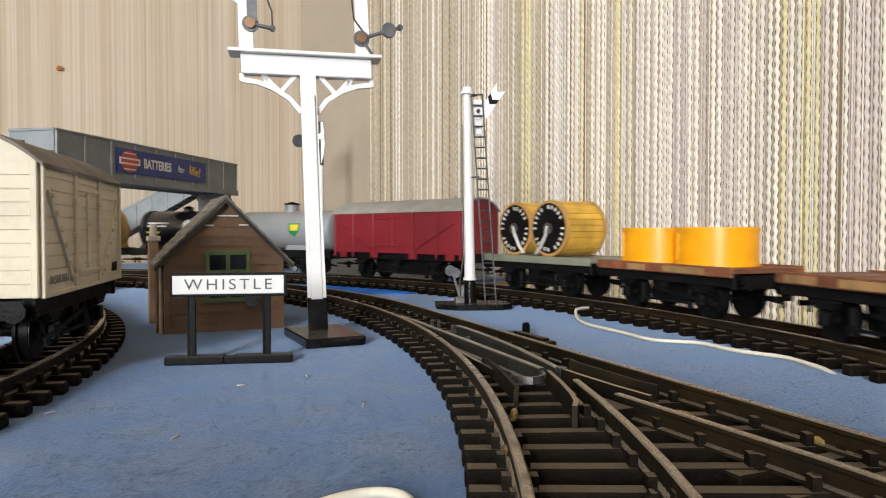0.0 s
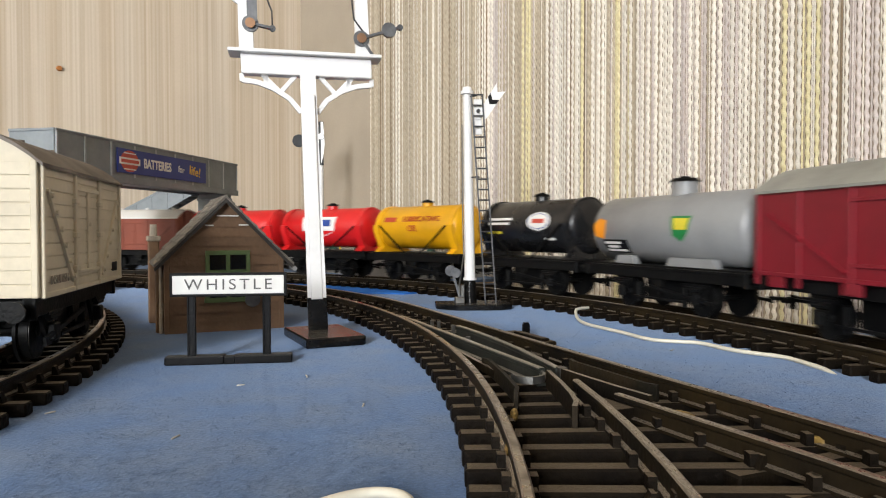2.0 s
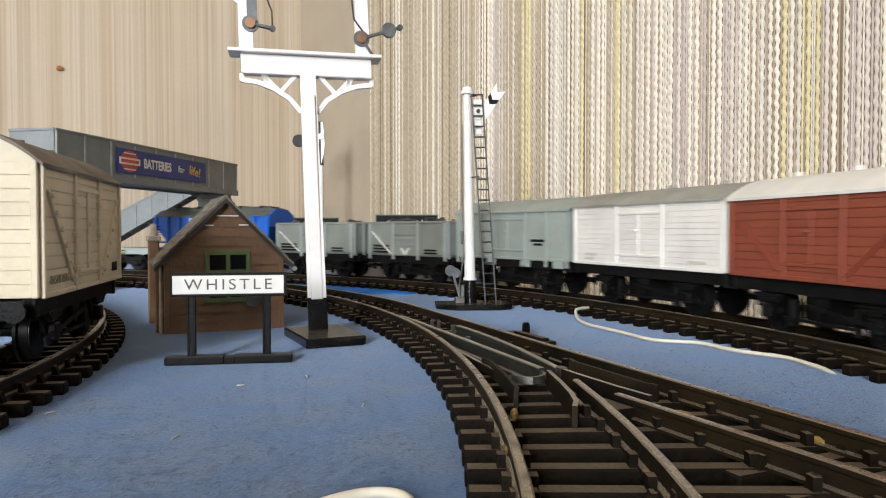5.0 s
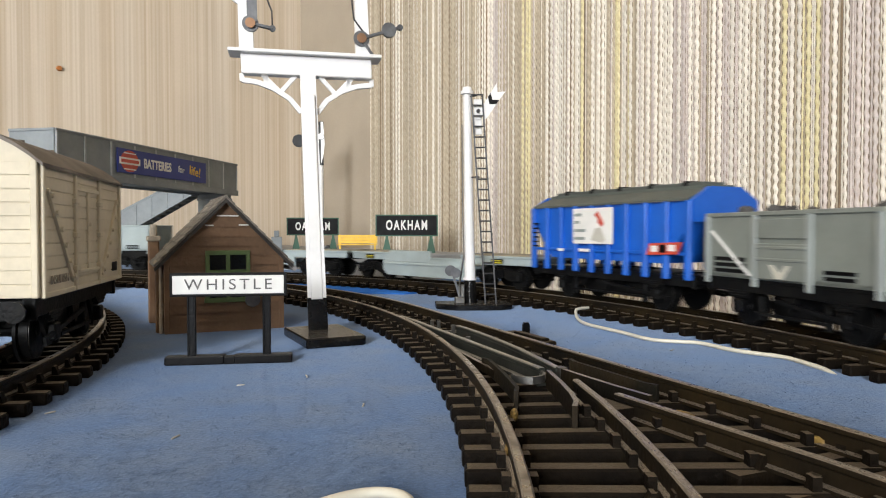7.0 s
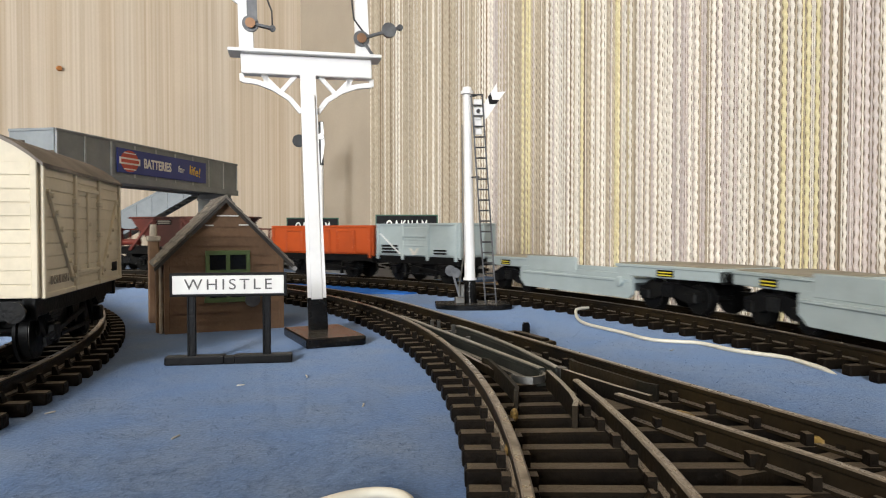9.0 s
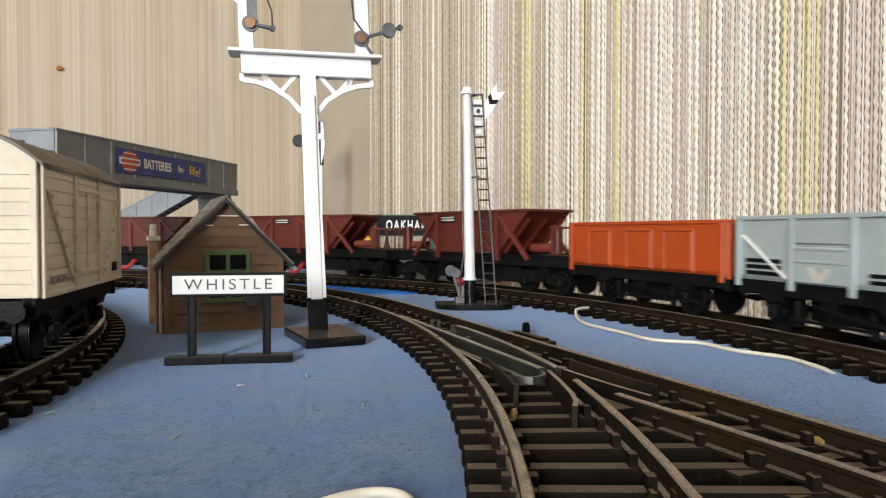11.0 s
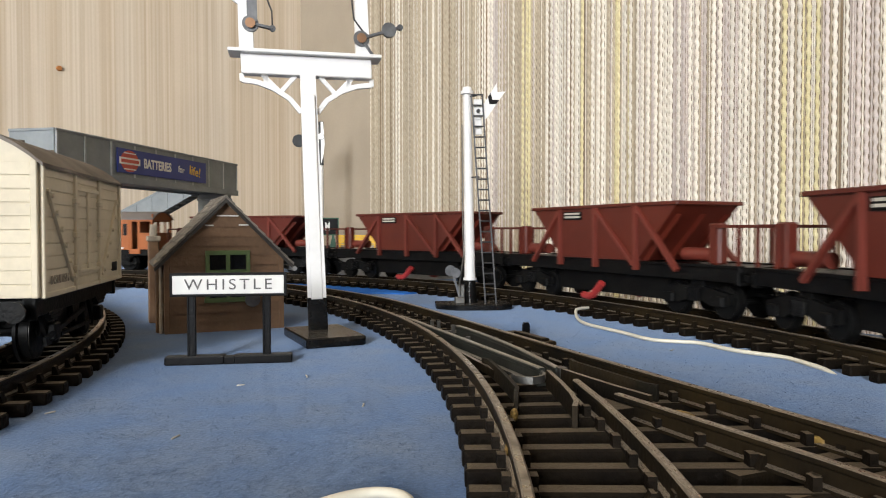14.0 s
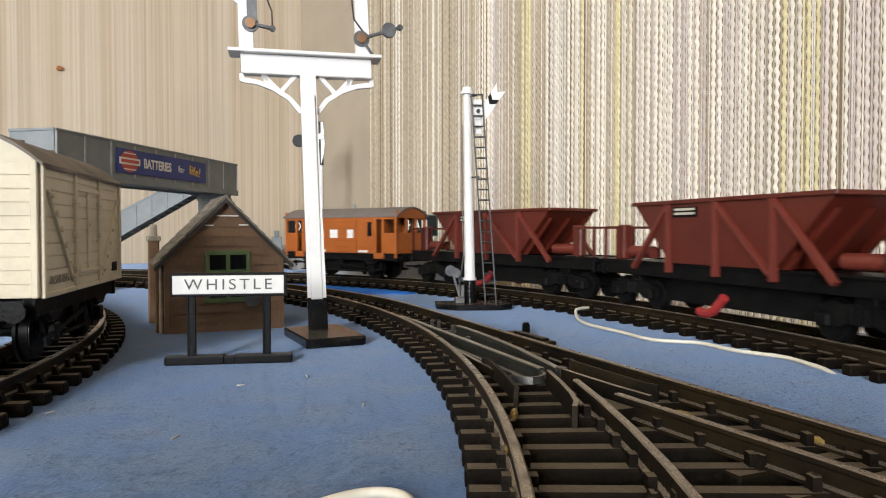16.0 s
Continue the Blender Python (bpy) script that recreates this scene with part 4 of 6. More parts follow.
def footbridge():
    # local x runs along the bridge away from the camera, y to its far parapet
    ang = math.degrees(math.atan2(201, 37))
    ob = thing("footbridge", "grey plastic station footbridge with blue advertisement", "footbridge", m=pose(-207 * M, 372 * M, 0, 0, 0, ang))
    L = 204.4
    bm = bmesh.new()
    box(bm, 0, L, 0, 27, 66.0, 68.0, 0.2)
    part("deck", bm, BRIDGE, ob)
    for y in (0.0, 27.0):
        bm = bmesh.new()
        box(bm, 0, L, y - 0.6, y + 0.6, 67, 89.4, 0.1)
        p = part("parapet", bm, BRIDGE, ob)
        for nm, w0, w1, z0, z1 in (("handrail", -1.3, 1.3, 89.2, 90.6), ("girder", -1.7, 1.0, 64.6, 68.8)):
            bm = bmesh.new()
            box(bm, -0.4, L + 0.4, y + w0, y + w1, z0, z1, 0.2)
            part(nm, bm, BRIDGE, p)
        for x in [0.8] + [L * k / 9.0 for k in range(1, 9)] + [L - 0.8]:
            bm = bmesh.new()
            box(bm, x - 0.7, x + 0.7, y - 1.1, y + 1.1, 67, 89.6, 0.15)
            part("rib", bm, BRIDGERIB, p)
    bm = bmesh.new()
    box(bm, -0.7, 0.5, 0, 27, 67, 89.4, 0.1)
    box(bm, -1.3, 0.6, -0.5, 27.5, 89.2, 90.6, 0.2)
    part("end_panel", bm, BRIDGE, ob)
    for x in (L - 14, 8):
        bm = bmesh.new()
        box(bm, x, x + 6, 0.5, 26.5, 0, 66, 0.4)
        box(bm, x - 0.7, x + 6.7, -0.2, 27.2, 60, 62, 0.3)
        part("pier", bm, BRIDGE, ob)
    ad = bmesh.new()
    box(ad, 49.5, 153, -1.75, -1.2, 71.2, 86.2, 0.1)
    a = part("advertisement", ad, BLUEAD, ob, "blue battery advertisement board", None)
    bm = bmesh.new()
    rod(bm, (61.5, -1.95, 78.7), (61.5, -1.7, 78.7), 6.6, seg=28)
    bmesh.ops.scale(bm, vec=(1.35, 1, 1), space=Matrix.Translation((-61.5, 0, 0)), verts=bm.verts[:])
    part("emblem", bm, REDAD, a, "red oval emblem", None)
    bm = bmesh.new()
    box(bm, 51.2, 71.8, -2.1, -1.9, 76.6, 80.8)
    box(bm, 55.5, 67.5, -2.1, -1.9, 83.2, 83.9)
    box(bm, 55.5, 67.5, -2.1, -1.9, 73.4, 74.1)
    part("emblem_band", bm, SIGNWHITE, a, "white band across the emblem", None)
    bm = bmesh.new()
    box(bm, 52.8, 70.2, -2.25, -2.08, 77.7, 79.7)
    part("emblem_bar", bm, REDAD, a, "", None)
    letters("lettering", "BATTERIES", 8.2, SIGNWHITE, a, pose(0.0915, -0.0018, 0.0785, 90, 0, 0), 0.12, stretch=0.80, bold=0.26)
    letters("lettering", "for", 6.4, SIGNWHITE, a, pose(0.1195, -0.0018, 0.0785, 90, 6, 0), 0.12, bold=0.08)
    letters("lettering", "life!", 9.0, YELLOWAD, a, pose(0.1375, -0.0018, 0.0785, 90, 6, 0), 0.12, space=1.12, bold=0.12)
    for x in (L - 11, L + 2):                           # stairs down from the far end
        bm = bmesh.new()
        prism(bm, [(27, 84), (27, 68), (112, 24), (112, 45)], x - 0.6, x + 0.6, "x")
        side = part("stair_side", bm, BRIDGE, ob)
        bm = bmesh.new()
        prism(bm, [(27, 85.2), (27, 83.6), (112, 44.4), (112, 46.0)], x - 1.2, x + 1.2, "x")
        part("handrail", bm, BRIDGE, side)
        for k in range(1, 6):
            bm = bmesh.new()
            y = 27 + 85 * k / 6
            box(bm, x - 1.0, x + 1.0, y - 0.6, y + 0.6, 69.5 - 44 * k / 6, 83.8 - 39 * k / 6, 0.1)
            part("rib", bm, BRIDGE, side)
    for i in range(14):
        bm = bmesh.new()
        y = 28 + i * 6.0
        box(bm, L - 10.4, L + 1.4, y, y + 6.6, 67.5 - i * 3.1, 69.0 - i * 3.1)
        part("stair_tread", bm, BRIDGE, ob, "", None)
footbridge()

def wall_pin():
    bm = bmesh.new()
    rod(bm, (-402.3, 733.4, 206), (-400, 730, 206), 3.2, 2.2, 14)
    solid("wall_pin", bm, mat("orange_pin", (0.45, 0.17, 0.04), 0.5), "small orange pin stuck in the far wall", "pin", smooth=40)
wall_pin()


def cabinet():
    ob = thing("lineside_cabinet", "small grey lineside cabinet with a stub top", "cabinet", m=pose(-134 * M, 560 * M, 0, 0, 0, 15))
    g = mat("cabinet_grey", (0.22, 0.24, 0.25), 0.6, var=0.1)
    bm = bmesh.new()
    box(bm, -4.2, 4.2, -4, 4, 0, 31, 0.4)
    part("body", bm, g, ob)
    bm = bmesh.new()
    box(bm, -2.0, 2.0, -2, 2, 31, 36, 0.4)
    part("stub", bm, g, ob)
cabinet()

# platform with its name boards and a bench
PLAT = mat("grey_platform", (0.34, 0.34, 0.33), 0.8, var=0.12, scale=50, fine=500, bump=0.2)
PGREEN = mat("dark_green_post", (0.03, 0.10, 0.06), 0.5, var=0.15)
YELLOWB = mat("yellow_bench_paint", (0.80, 0.50, 0.03), 0.45, var=0.1, scale=90, bump=0.08)


def platform():
    bm = bmesh.new()
    prism(bm, [room(266, 420), room(336, 420), room(336, 800), room(266, 800)], 0, 17.0, "z")
    prism(bm, [room(264.5, 419), room(337, 419), room(337, 801), room(264.5, 801)], 17.0, 18.5, "z")
    solid("station_platform", bm, PLAT, "pale grey station platform along the wall", "platform")
platform()


def name_board():
    ob = thing("name_board", "black OAKHAM station name board on green posts", "sign", "station name boards")
    bm = bmesh.new()
    box(bm, -24, 24, -0.8, 0.8, 13.4, 29.6, 0.2)
    b = part("board", bm, SIGNBLACK, ob)
    bm = bmesh.new()
    for x0, x1, z0, z1 in ((-24.2, 24.2, 29.0, 29.9), (-24.2, 24.2, 13.1, 14.0), (-24.3, -23.4, 13.1, 29.9), (23.4, 24.3, 13.1, 29.9)):
        box(bm, x0, x1, -1.1, 1.0, z0, z1)
    part("border", bm, PGREEN, b, "thin dark green border")
    letters("lettering", "OAKHAM", 10.2, SIGNWHITE, b, pose(0, -0.00095, 0.0214, 90, 0, 0), 0.1, stretch=0.62, space=1.32, bold=0.30)
    for x in (-15.5, 19):
        bm = bmesh.new()
        box(bm, x - 1.1, x + 1.1, -0.8, 0.8, 1, 14, 0.2)
        prism(bm, [(x - 3.4, 0), (x + 3.4, 0), (x + 3.0, 2.5), (x + 1.0, 12), (x - 1.0, 12), (x - 3.0, 2.5)], -1.6, 1.6, "y")
        part("post", bm, PGREEN, ob, "green tapered post")
    return ob
nb = name_board()
nb.matrix_basis = pose(-28.3 * M, 543 * M, 18.5 * M, 0, 0, 4)
copy_thing(nb, pose(-123.5 * M, 660 * M, 18.5 * M, 0, 0, 10))


def bench():
    ob = thing("platform_bench", "yellow slatted bench standing on the platform", "bench", m=pose(-74 * M, 602 * M, 18.5 * M, 0, 0, 4))
    for i in range(3):
        bm = bmesh.new()
        box(bm, -17, 17, -4 + i * 2.6, -1.8 + i * 2.6, 5.0, 5.9, 0.15)
        part("seat_slat", bm, YELLOWB, ob)
    for i in range(3):
        bm = bmesh.new()
        box(bm, -17, 17, 3.8, 4.6, 6.4 + i * 2.5, 8.8 + i * 2.5, 0.1)
        part("back_slat", bm, YELLOWB, ob)
    for x in (-15, 15):
        bm = bmesh.new()
        box(bm, x - 0.7, x + 0.7, -4, 4.2, 4.2, 5.0)
        box(bm, x - 0.7, x + 0.7, -3.8, -2.6, 0, 5)
        box(bm, x - 0.7, x + 0.7, 3, 4.2, 0, 14)
        part("leg", bm, YELLOWB, ob)
bench()


# ---- rolling stock: local x runs along the train's way, z up from the rail top ----
TREAD = mat("wheel_tread_steel", (0.11, 0.11, 0.11), 0.4, metal=0.8, var=0.2, scale=150, bump=0.1)
def plastic(name, col, rough=0.38, var=0.07, **k):
    return mat(name, col, rough, var=var, scale=70, fine=700, bump=0.08, **k)
MAROON = plastic("maroon_plastic", (0.21, 0.008, 0.018))
ROOFGREY = plastic("pale_grey_roof", (0.30, 0.30, 0.27), 0.6, 0.12)
SILVER = plastic("silver_grey_paint", (0.25, 0.255, 0.26), 0.38)
TANKBLACK = plastic("gloss_black_plastic", (0.010, 0.010, 0.011), 0.28)
YELLOW = plastic("golden_yellow_plastic", (0.80, 0.40, 0.006), 0.35)
RED = plastic("bright_red_plastic", (0.62, 0.012, 0.014), 0.33)
BROWN = plastic("bauxite_brown_plastic", (0.24, 0.055, 0.028), 0.5)
VANWHITE = plastic("white_van_plastic", (0.74, 0.73, 0.70), 0.5)
VANGREY = plastic("grey_van_plastic", (0.27, 0.31, 0.29), 0.5)
MINGREY = plastic("mineral_grey_plastic", (0.20, 0.22, 0.20), 0.5)
MINRIB = plastic("pale_mineral_grey", (0.30, 0.33, 0.32), 0.5)
BLUEP = plastic("bright_blue_plastic", (0.006, 0.105, 0.52), 0.4)
LOWGREY = plastic("blue_grey_plastic", (0.36, 0.42, 0.42), 0.5)
ORANGE = plastic("orange_plastic", (0.42, 0.060, 0.006), 0.4)
OXIDE = plastic("red_oxide_plastic", (0.098, 0.0145, 0.0075), 0.42)
OXRIB = plastic("worn_red_oxide", (0.155, 0.030, 0.020), 0.42)
LAMPRED = plastic("red_lever_plastic", (0.34, 0.03, 0.03), 0.42)
CREAM = plastic("cream_van_plastic", (0.66, 0.58, 0.43), 0.5, 0.08)
BROWNROOF = mat("brown_grey_roof", (0.17, 0.14, 0.115), 0.65, var=0.2, scale=80, fine=600, bump=0.2)
DRUM = plastic("orange_yellow_drum", (0.93, 0.40, 0.003), 0.3)
PLANKY = mat("yellow_drum_lagging", (0.72, 0.42, 0.06), 0.5, var=0.15, scale=120, bump=0.2, obj=0.12)
DRUMRIM = plastic("tan_drum_flange", (0.50, 0.27, 0.08), 0.5)
DECKW = mat("brown_plank_deck", (0.22, 0.075, 0.035), 0.55, var=0.25, scale=120, fine=700, bump=0.2, obj=0.3)
OLIVE = plastic("olive_grey_deck", (0.22, 0.23, 0.17), 0.55)
LABELY = plastic("yellow_label", (0.70, 0.60, 0.04), 0.5)
LABELG = plastic("green_label", (0.01, 0.20, 0.05), 0.5)
LABELB = plastic("blue_label", (0.02, 0.06, 0.28), 0.5)
LABELO = plastic("orange_label", (0.80, 0.28, 0.01), 0.5)
PALEDIRT = plastic("pale_label", (0.55, 0.53, 0.46), 0.6)

TRAIN = []


def aboard(ob, off, local=None):
    TRAIN.append((ob, off, local or Matrix.Identity(4)))
    return ob


def wheelset(ob, x, r=6.3, face=True):
    bm = bmesh.new()
    rod(bm, (x, -9, r), (x, 9, r), 0.9, seg=8)
    for s in (-1, 1):
        rod(bm, (x, s * 7.2, r), (x, s * 9.4, r), r, seg=24)
        rod(bm, (x, s * 6.6, r), (x, s * 7.3, r), r + 0.7, seg=24)
    w_ = part("wheelset", bm, FRAME, ob)
    bm = bmesh.new()
    for s in (-1, 1):
        rod(bm, (x, s * 9.35, r), (x, s * 9.6, r), r - 0.3, seg=24, caps=False)
        rod(bm, (x, s * 9.3, r), (x, s * 9.75, r), 1.3, seg=10)
    part("wheel_rim", bm, TREAD, w_, "steel wheel rims")


def buffers(ob, L, z, material=FRAME):
    for e in (-1, 1):
        bm = bmesh.new()
        box(bm, e * (L / 2 - 1.2), e * L / 2, -14, 14, z - 2.2, z + 2.2, 0.2)
        part("headstock", bm, material, ob)
        for s in (-1, 1):
            bm = bmesh.new()
            rod(bm, (e * L / 2, s * 11, z), (e * (L / 2 + 3), s * 11, z), 1.3, 1.0, 10)
            rod(bm, (e * (L / 2 + 3), s * 11, z), (e * (L / 2 + 3.6), s * 11, z), 2.2, 2.2, 14)
            part("buffer", bm, FRAME, ob)
        bm = bmesh.new()                                 # hook-and-loop coupling
        bar(bm, (e * (L / 2 - 4), 0, 8), (e * (L / 2 + 5.5), 0, 8), 2.0, 1.0)
        bar(bm, (e * (L / 2 + 5), -4, 8), (e * (L / 2 + 5), 4, 8), 0.8, 1.6)
        bar(bm, (e * (L / 2 + 5.5), 0, 5.2), (e * (L / 2 + 5.5), 0, 9.5), 0.8, 1.0, (1, 0, 0))
        part("coupling", bm, FRAME, ob)


def underframe(ob, L, wb, top=16.0):
    """Four-wheel frame: solebars, axle guards, springs, brake gear, wheels, buffers."""
    for s in (-1, 1):
        bm = bmesh.new()
        box(bm, -L / 2, L / 2, s * 11.6, s * 13.4, top - 4.2, top, 0.15)
        box(bm, -L / 2, L / 2, s * 11.4, s * 14.0, top - 0.9, top - 0.1, 0.1)
        sb = part("solebar", bm, FRAME, ob)
        for x in (-wb / 2, wb / 2):
            bm = bmesh.new()
            prism(bm, [(x - 5.4, top - 4), (x + 5.4, top - 4), (x + 1.9, 5.2), (x + 1.9, 3.0), (x - 1.9, 3.0), (x - 1.9, 5.2)], s * 11.0, s * 11.9, "y")
            box(bm, x - 1.9, x + 1.9, s * 11.8, s * 13.8, 4.2, 8.2, 0.4)
            for k in range(3):
                box(bm, x - 5.6 + k * 1.3, x + 5.6 - k * 1.3, s * 12.2, s * 13.6, 10.4 - k * 0.8, 11.1 - k * 0.8)
            part("axle_guard", bm, FRAME, sb)
        bm = bmesh.new()
        bar(bm, (-4, s * 13, 9), (wb / 2 + 8, s * 13.4, 5.2), 0.7, 1.1)
        bar(bm, (-wb / 2 + 6.5, s * 12.2, 4.6), (wb / 2 - 6.5, s * 12.2, 4.6), 0.8, 0.8)
        for e in (-1, 1):
            box(bm, e * (wb / 2 - 8.4), e * (wb / 2 - 6.6), s * 9.4, s * 11.6, 2.4, 10, 0.3)
        prism(bm, [(-3.5, top - 4), (3.5, top - 4), (0.8, 6), (-0.8, 6)], s * 11.4, s * 12.3, "y")
        part("brake_gear", bm, FRAME, ob)
    bm = bmesh.new()
    box(bm, -L / 2 + 1, L / 2 - 1, -11.5, 11.5, top - 2.5, top - 0.5)
    box(bm, -wb / 2 + 7.5, wb / 2 - 7.5, -7, 7, 4.2, top - 2)
    part("floor_frame", bm, FRAME, ob)
    for x in (-wb / 2, wb / 2):
        wheelset(ob, x)
    buffers(ob, L, top - 2.6)


def bogie(ob, x, top=12.0, wb=22.0, r=5.4):
    bm = bmesh.new()
    for s in (-1, 1):
        prism(bm, [(x - wb / 2 - 4, 8.5), (x - wb / 2 - 4, 5), (x - wb / 2 + 4, 4.2), (x - 3, 6), (x + 3, 6), (x + wb / 2 - 4, 4.2), (x + wb / 2 + 4, 5), (x + wb / 2 + 4, 8.5), (x + 4, 10.5), (x - 4, 10.5)], s * 10.4, s * 12.4, "y")
        for q in (-wb / 2, wb / 2):
            box(bm, x + q - 2.2, x + q + 2.2, s * 12.2, s * 13.6, 4, 7.6, 0.4)
        for k in (-2, 0, 2):
            rod(bm, (x + k, s * 12.8, 5.4), (x + k, s * 12.8, 9.6), 0.8, seg=8)
    box(bm, x - 3, x + 3, -11, 11, 6.5, top, 0.2)
    b = part("bogie", bm, FRAME, ob)
    for q in (-wb / 2, wb / 2):
        wheelset(b, x + q, r)


def arch(half, eave, rise, n=12):
    """A shallow roof arch across the wagon, (y, z) from one eave to the other."""
    return [(-half + 2 * half * i / n, eave + rise * (1 - (2 * i / n - 1) ** 2)) for i in range(n + 1)]


def roof(ob, L, half, eave, rise, material, over=1.2, t=0.8):
    up = arch(half + over, eave - 0.2, rise + 0.9)
    low = [(y, z - t) for y, z in up]
    bm = bmesh.new()
    prism(bm, up + low[::-1], -L / 2 - over, L / 2 + over, "x")
    return part("roof", bm, material, ob, "", 40)


def planked_van(name, label, off, L, half, floor, eave, rise, body, roofm, diagonals=True, planks=9, skirt=False, rib=None, ends=True, m=None, wb=None):
    ob = thing(name, label, "van")
    rib = rib or body
    bm = bmesh.new()
    prism(bm, [(-half, floor), (half, floor), (half, eave)] + arch(half, eave, rise)[::-1][1:-1] + [(-half, eave)], -L / 2, L / 2, "x")
    b = part("body", bm, body, ob, "", 30)
    pitch = (eave - floor) / planks
    for s in (-1, 1):                                   # separate side planks and end planks
        for i in range(planks):
            bm = bmesh.new()
            box(bm, -L / 2 + 0.2, L / 2 - 0.2, s * half, s * (half + 0.3), floor + i * pitch + 0.12, floor + (i + 1) * pitch - 0.12, 0.06)
            part("plank", bm, body, b, "", None)
    for e in (-1, 1):
        for i in range(planks):
            bm = bmesh.new()
            box(bm, e * L / 2, e * (L / 2 + 0.3), -half + 0.2, half - 0.2, floor + i * pitch + 0.12, floor + (i + 1) * pitch - 0.12, 0.06)
            part("plank", bm, body, b, "", None)
    for s in (-1, 1):
        y0, y1 = s * half, s * (half + 1.0)
        low = floor - (3.0 if skirt else 0.2)
        uprights = (-L / 2 + 0.8, -L * 0.155, L * 0.155, L / 2 - 0.8)
        for x in uprights + ((-L * 0.33, L * 0.33) if skirt else ()):
            bm = bmesh.new()
            box(bm, x - 0.7, x + 0.7, y0, y1, low, eave - 0.3, 0.2)
            part("stanchion", bm, rib, ob)
        bm = bmesh.new()                                 # sliding door with its frame
        for x0, x1, z0, z1 in ((-L * 0.155, L * 0.155, floor + 3.6, floor + 4.6), (-L * 0.155, L * 0.155, eave - 4.6, eave - 3.6), (-0.35, 0.35, floor + 4, eave - 4)):
            box(bm, x0, x1, y0, s * (half + 0.8), z0, z1, 0.15)
        box(bm, -2.4, -0.9, y0, s * (half + 1.1), (floor + eave) / 2 + 1, (floor + eave) / 2 + 2, 0.2)
        part("door_frame", bm, rib, ob)
        if diagonals:
            for e in (-1, 1):
                bm = bmesh.new()
                bar(bm, (e * (L / 2 - 5), s * (half + 0.5), eave - (eave - floor) * 0.3), (e * (L * 0.155 + 1.5), s * (half + 0.5), floor + 2), 0.7, 1.1, (0, 1, 0))
                part("brace", bm, rib, ob)
        bm = bmesh.new()
        box(bm, -L / 2 + 0.4, L / 2 - 0.4, y0, s * (half + 0.7), floor - 0.3, floor + 0.9, 0.15)
        part("bottom_rail", bm, rib, ob)
        for x in (-L * 0.42, L * 0.42, -L * 0.155, L * 0.155) if skirt else ():
            bm = bmesh.new()                             # short valance plates below the floor
            box(bm, x - 3.2, x + 3.2, s * (half - 0.6), s * (half + 0.5), floor - 3.4, floor - 0.2, 0.15)
            part("valance", bm, rib, ob)
    for e in (-1, 1):
        for y in () if skirt else (-half + 0.7, -half * 0.35, half * 0.35, half - 0.7):
            bm = bmesh.new()
            box(bm, e * L / 2, e * (L / 2 + 1.0), y - 0.7, y + 0.7, floor, eave + rise * (1 - (y / half) ** 2) * 0.9, 0.2)
            part("end_stanchion", bm, rib, ob)
    r = roof(ob, L, half, eave, rise, roofm)
    for k in (-0.33, 0, 0.33):
        bm = bmesh.new()
        rod(bm, (L * k, 0, eave + rise), (L * k, 0, eave + rise + 1.9), 1.3, 1.1, 10)
        part("ventilator", bm, roofm, r)
    underframe(ob, L, wb or L * 0.56, floor)
    if m is None:
        aboard(ob, off)
    else:
        ob.matrix_basis = m
    return ob


def bars(ob, material, items, y, name="lettering_bar", t=0.12):
    """Plain bars on the wagon's near side: (x0, x1, z0, z1)."""
    bm = bmesh.new()
    for x0, x1, z0, z1 in items:
        box(bm, x0, x1, y - t, y + t, z0, z1)
    return part(name, bm, material, ob, "", None)


# -- leading flat wagons and their loads --
def flat_wagon(name, label, off, deck, L=72.0, patches=()):
    ob = thing(name, label, "wagon")
    n = 12
    for i in range(n):
        bm = bmesh.new()
        box(bm, -L / 2 + L * i / n + 0.1, -L / 2 + L * (i + 1) / n - 0.1, -14.6, 14.6, 15.6, 17.2, 0.12)
        part("deck_plank", bm, deck, ob, "", None)
    for s in (-1, 1):
        bm = bmesh.new()
        box(bm, -L / 2, L / 2, s * 14.4, s * 15.4, 14.4, 17.7, 0.2)
        e = part("side_rail", bm, deck, ob)
        for x0, x1 in patches:
            bm = bmesh.new()
            box(bm, x0, x1, s * 15.2, s * 15.6, 14.8, 17.0, 0.1)
            part("wood_patch", bm, mat("bare_wood", (0.38, 0.22, 0.09), 0.7, var=0.2, scale=150), e, "bare wood patch")
    underframe(ob, L, 40, 15.4)
    aboard(ob, off)
    return ob


flat_wagon("flat_wagon", "brown planked flat wagon with bare wood patches", -82, DECKW, 72, ((-32, -20), (-12, 8)))
flat_wagon("flat_wagon", "brown planked flat wagon carrying two drums", -175, DECKW, 72, ((-16, -6), (4, 24)))
flat_wagon("flat_wagon", "olive grey flat wagon carrying two cable drums", -258, OLIVE, 78)


def storage_drum(x):
    ob = thing("storage_drum", "glossy orange-yellow round drum on the flat wagon", "drum", "drums on the wagon")
    bm = bmesh.new()
    rod(bm, (0, 0, 0.02), (0, 0, 12.4), 13.6, seg=48)
    part("shell", bm, DRUM, ob)
    bm = bmesh.new()
    rod(bm, (0, 0, 12.0), (0, 0, 13.0), 13.9, seg=48)
    rod(bm, (0, 0, 0.0), (0, 0, 0.9), 13.9, seg=48)
    part("rim", bm, DRUM, ob)
    bm = bmesh.new()
    for i in range(6):
        a = radians(-118 + i * 2.5)
        rod(bm, (13.55 * math.cos(a), 13.55 * math.sin(a), 2), (13.55 * math.cos(a), 13.55 * math.sin(a), 11), 0.15, seg=5)
    part("rib", bm, DRUM, ob)
    aboard(ob, -175, pose(x * M, 0, 17.2 * M))
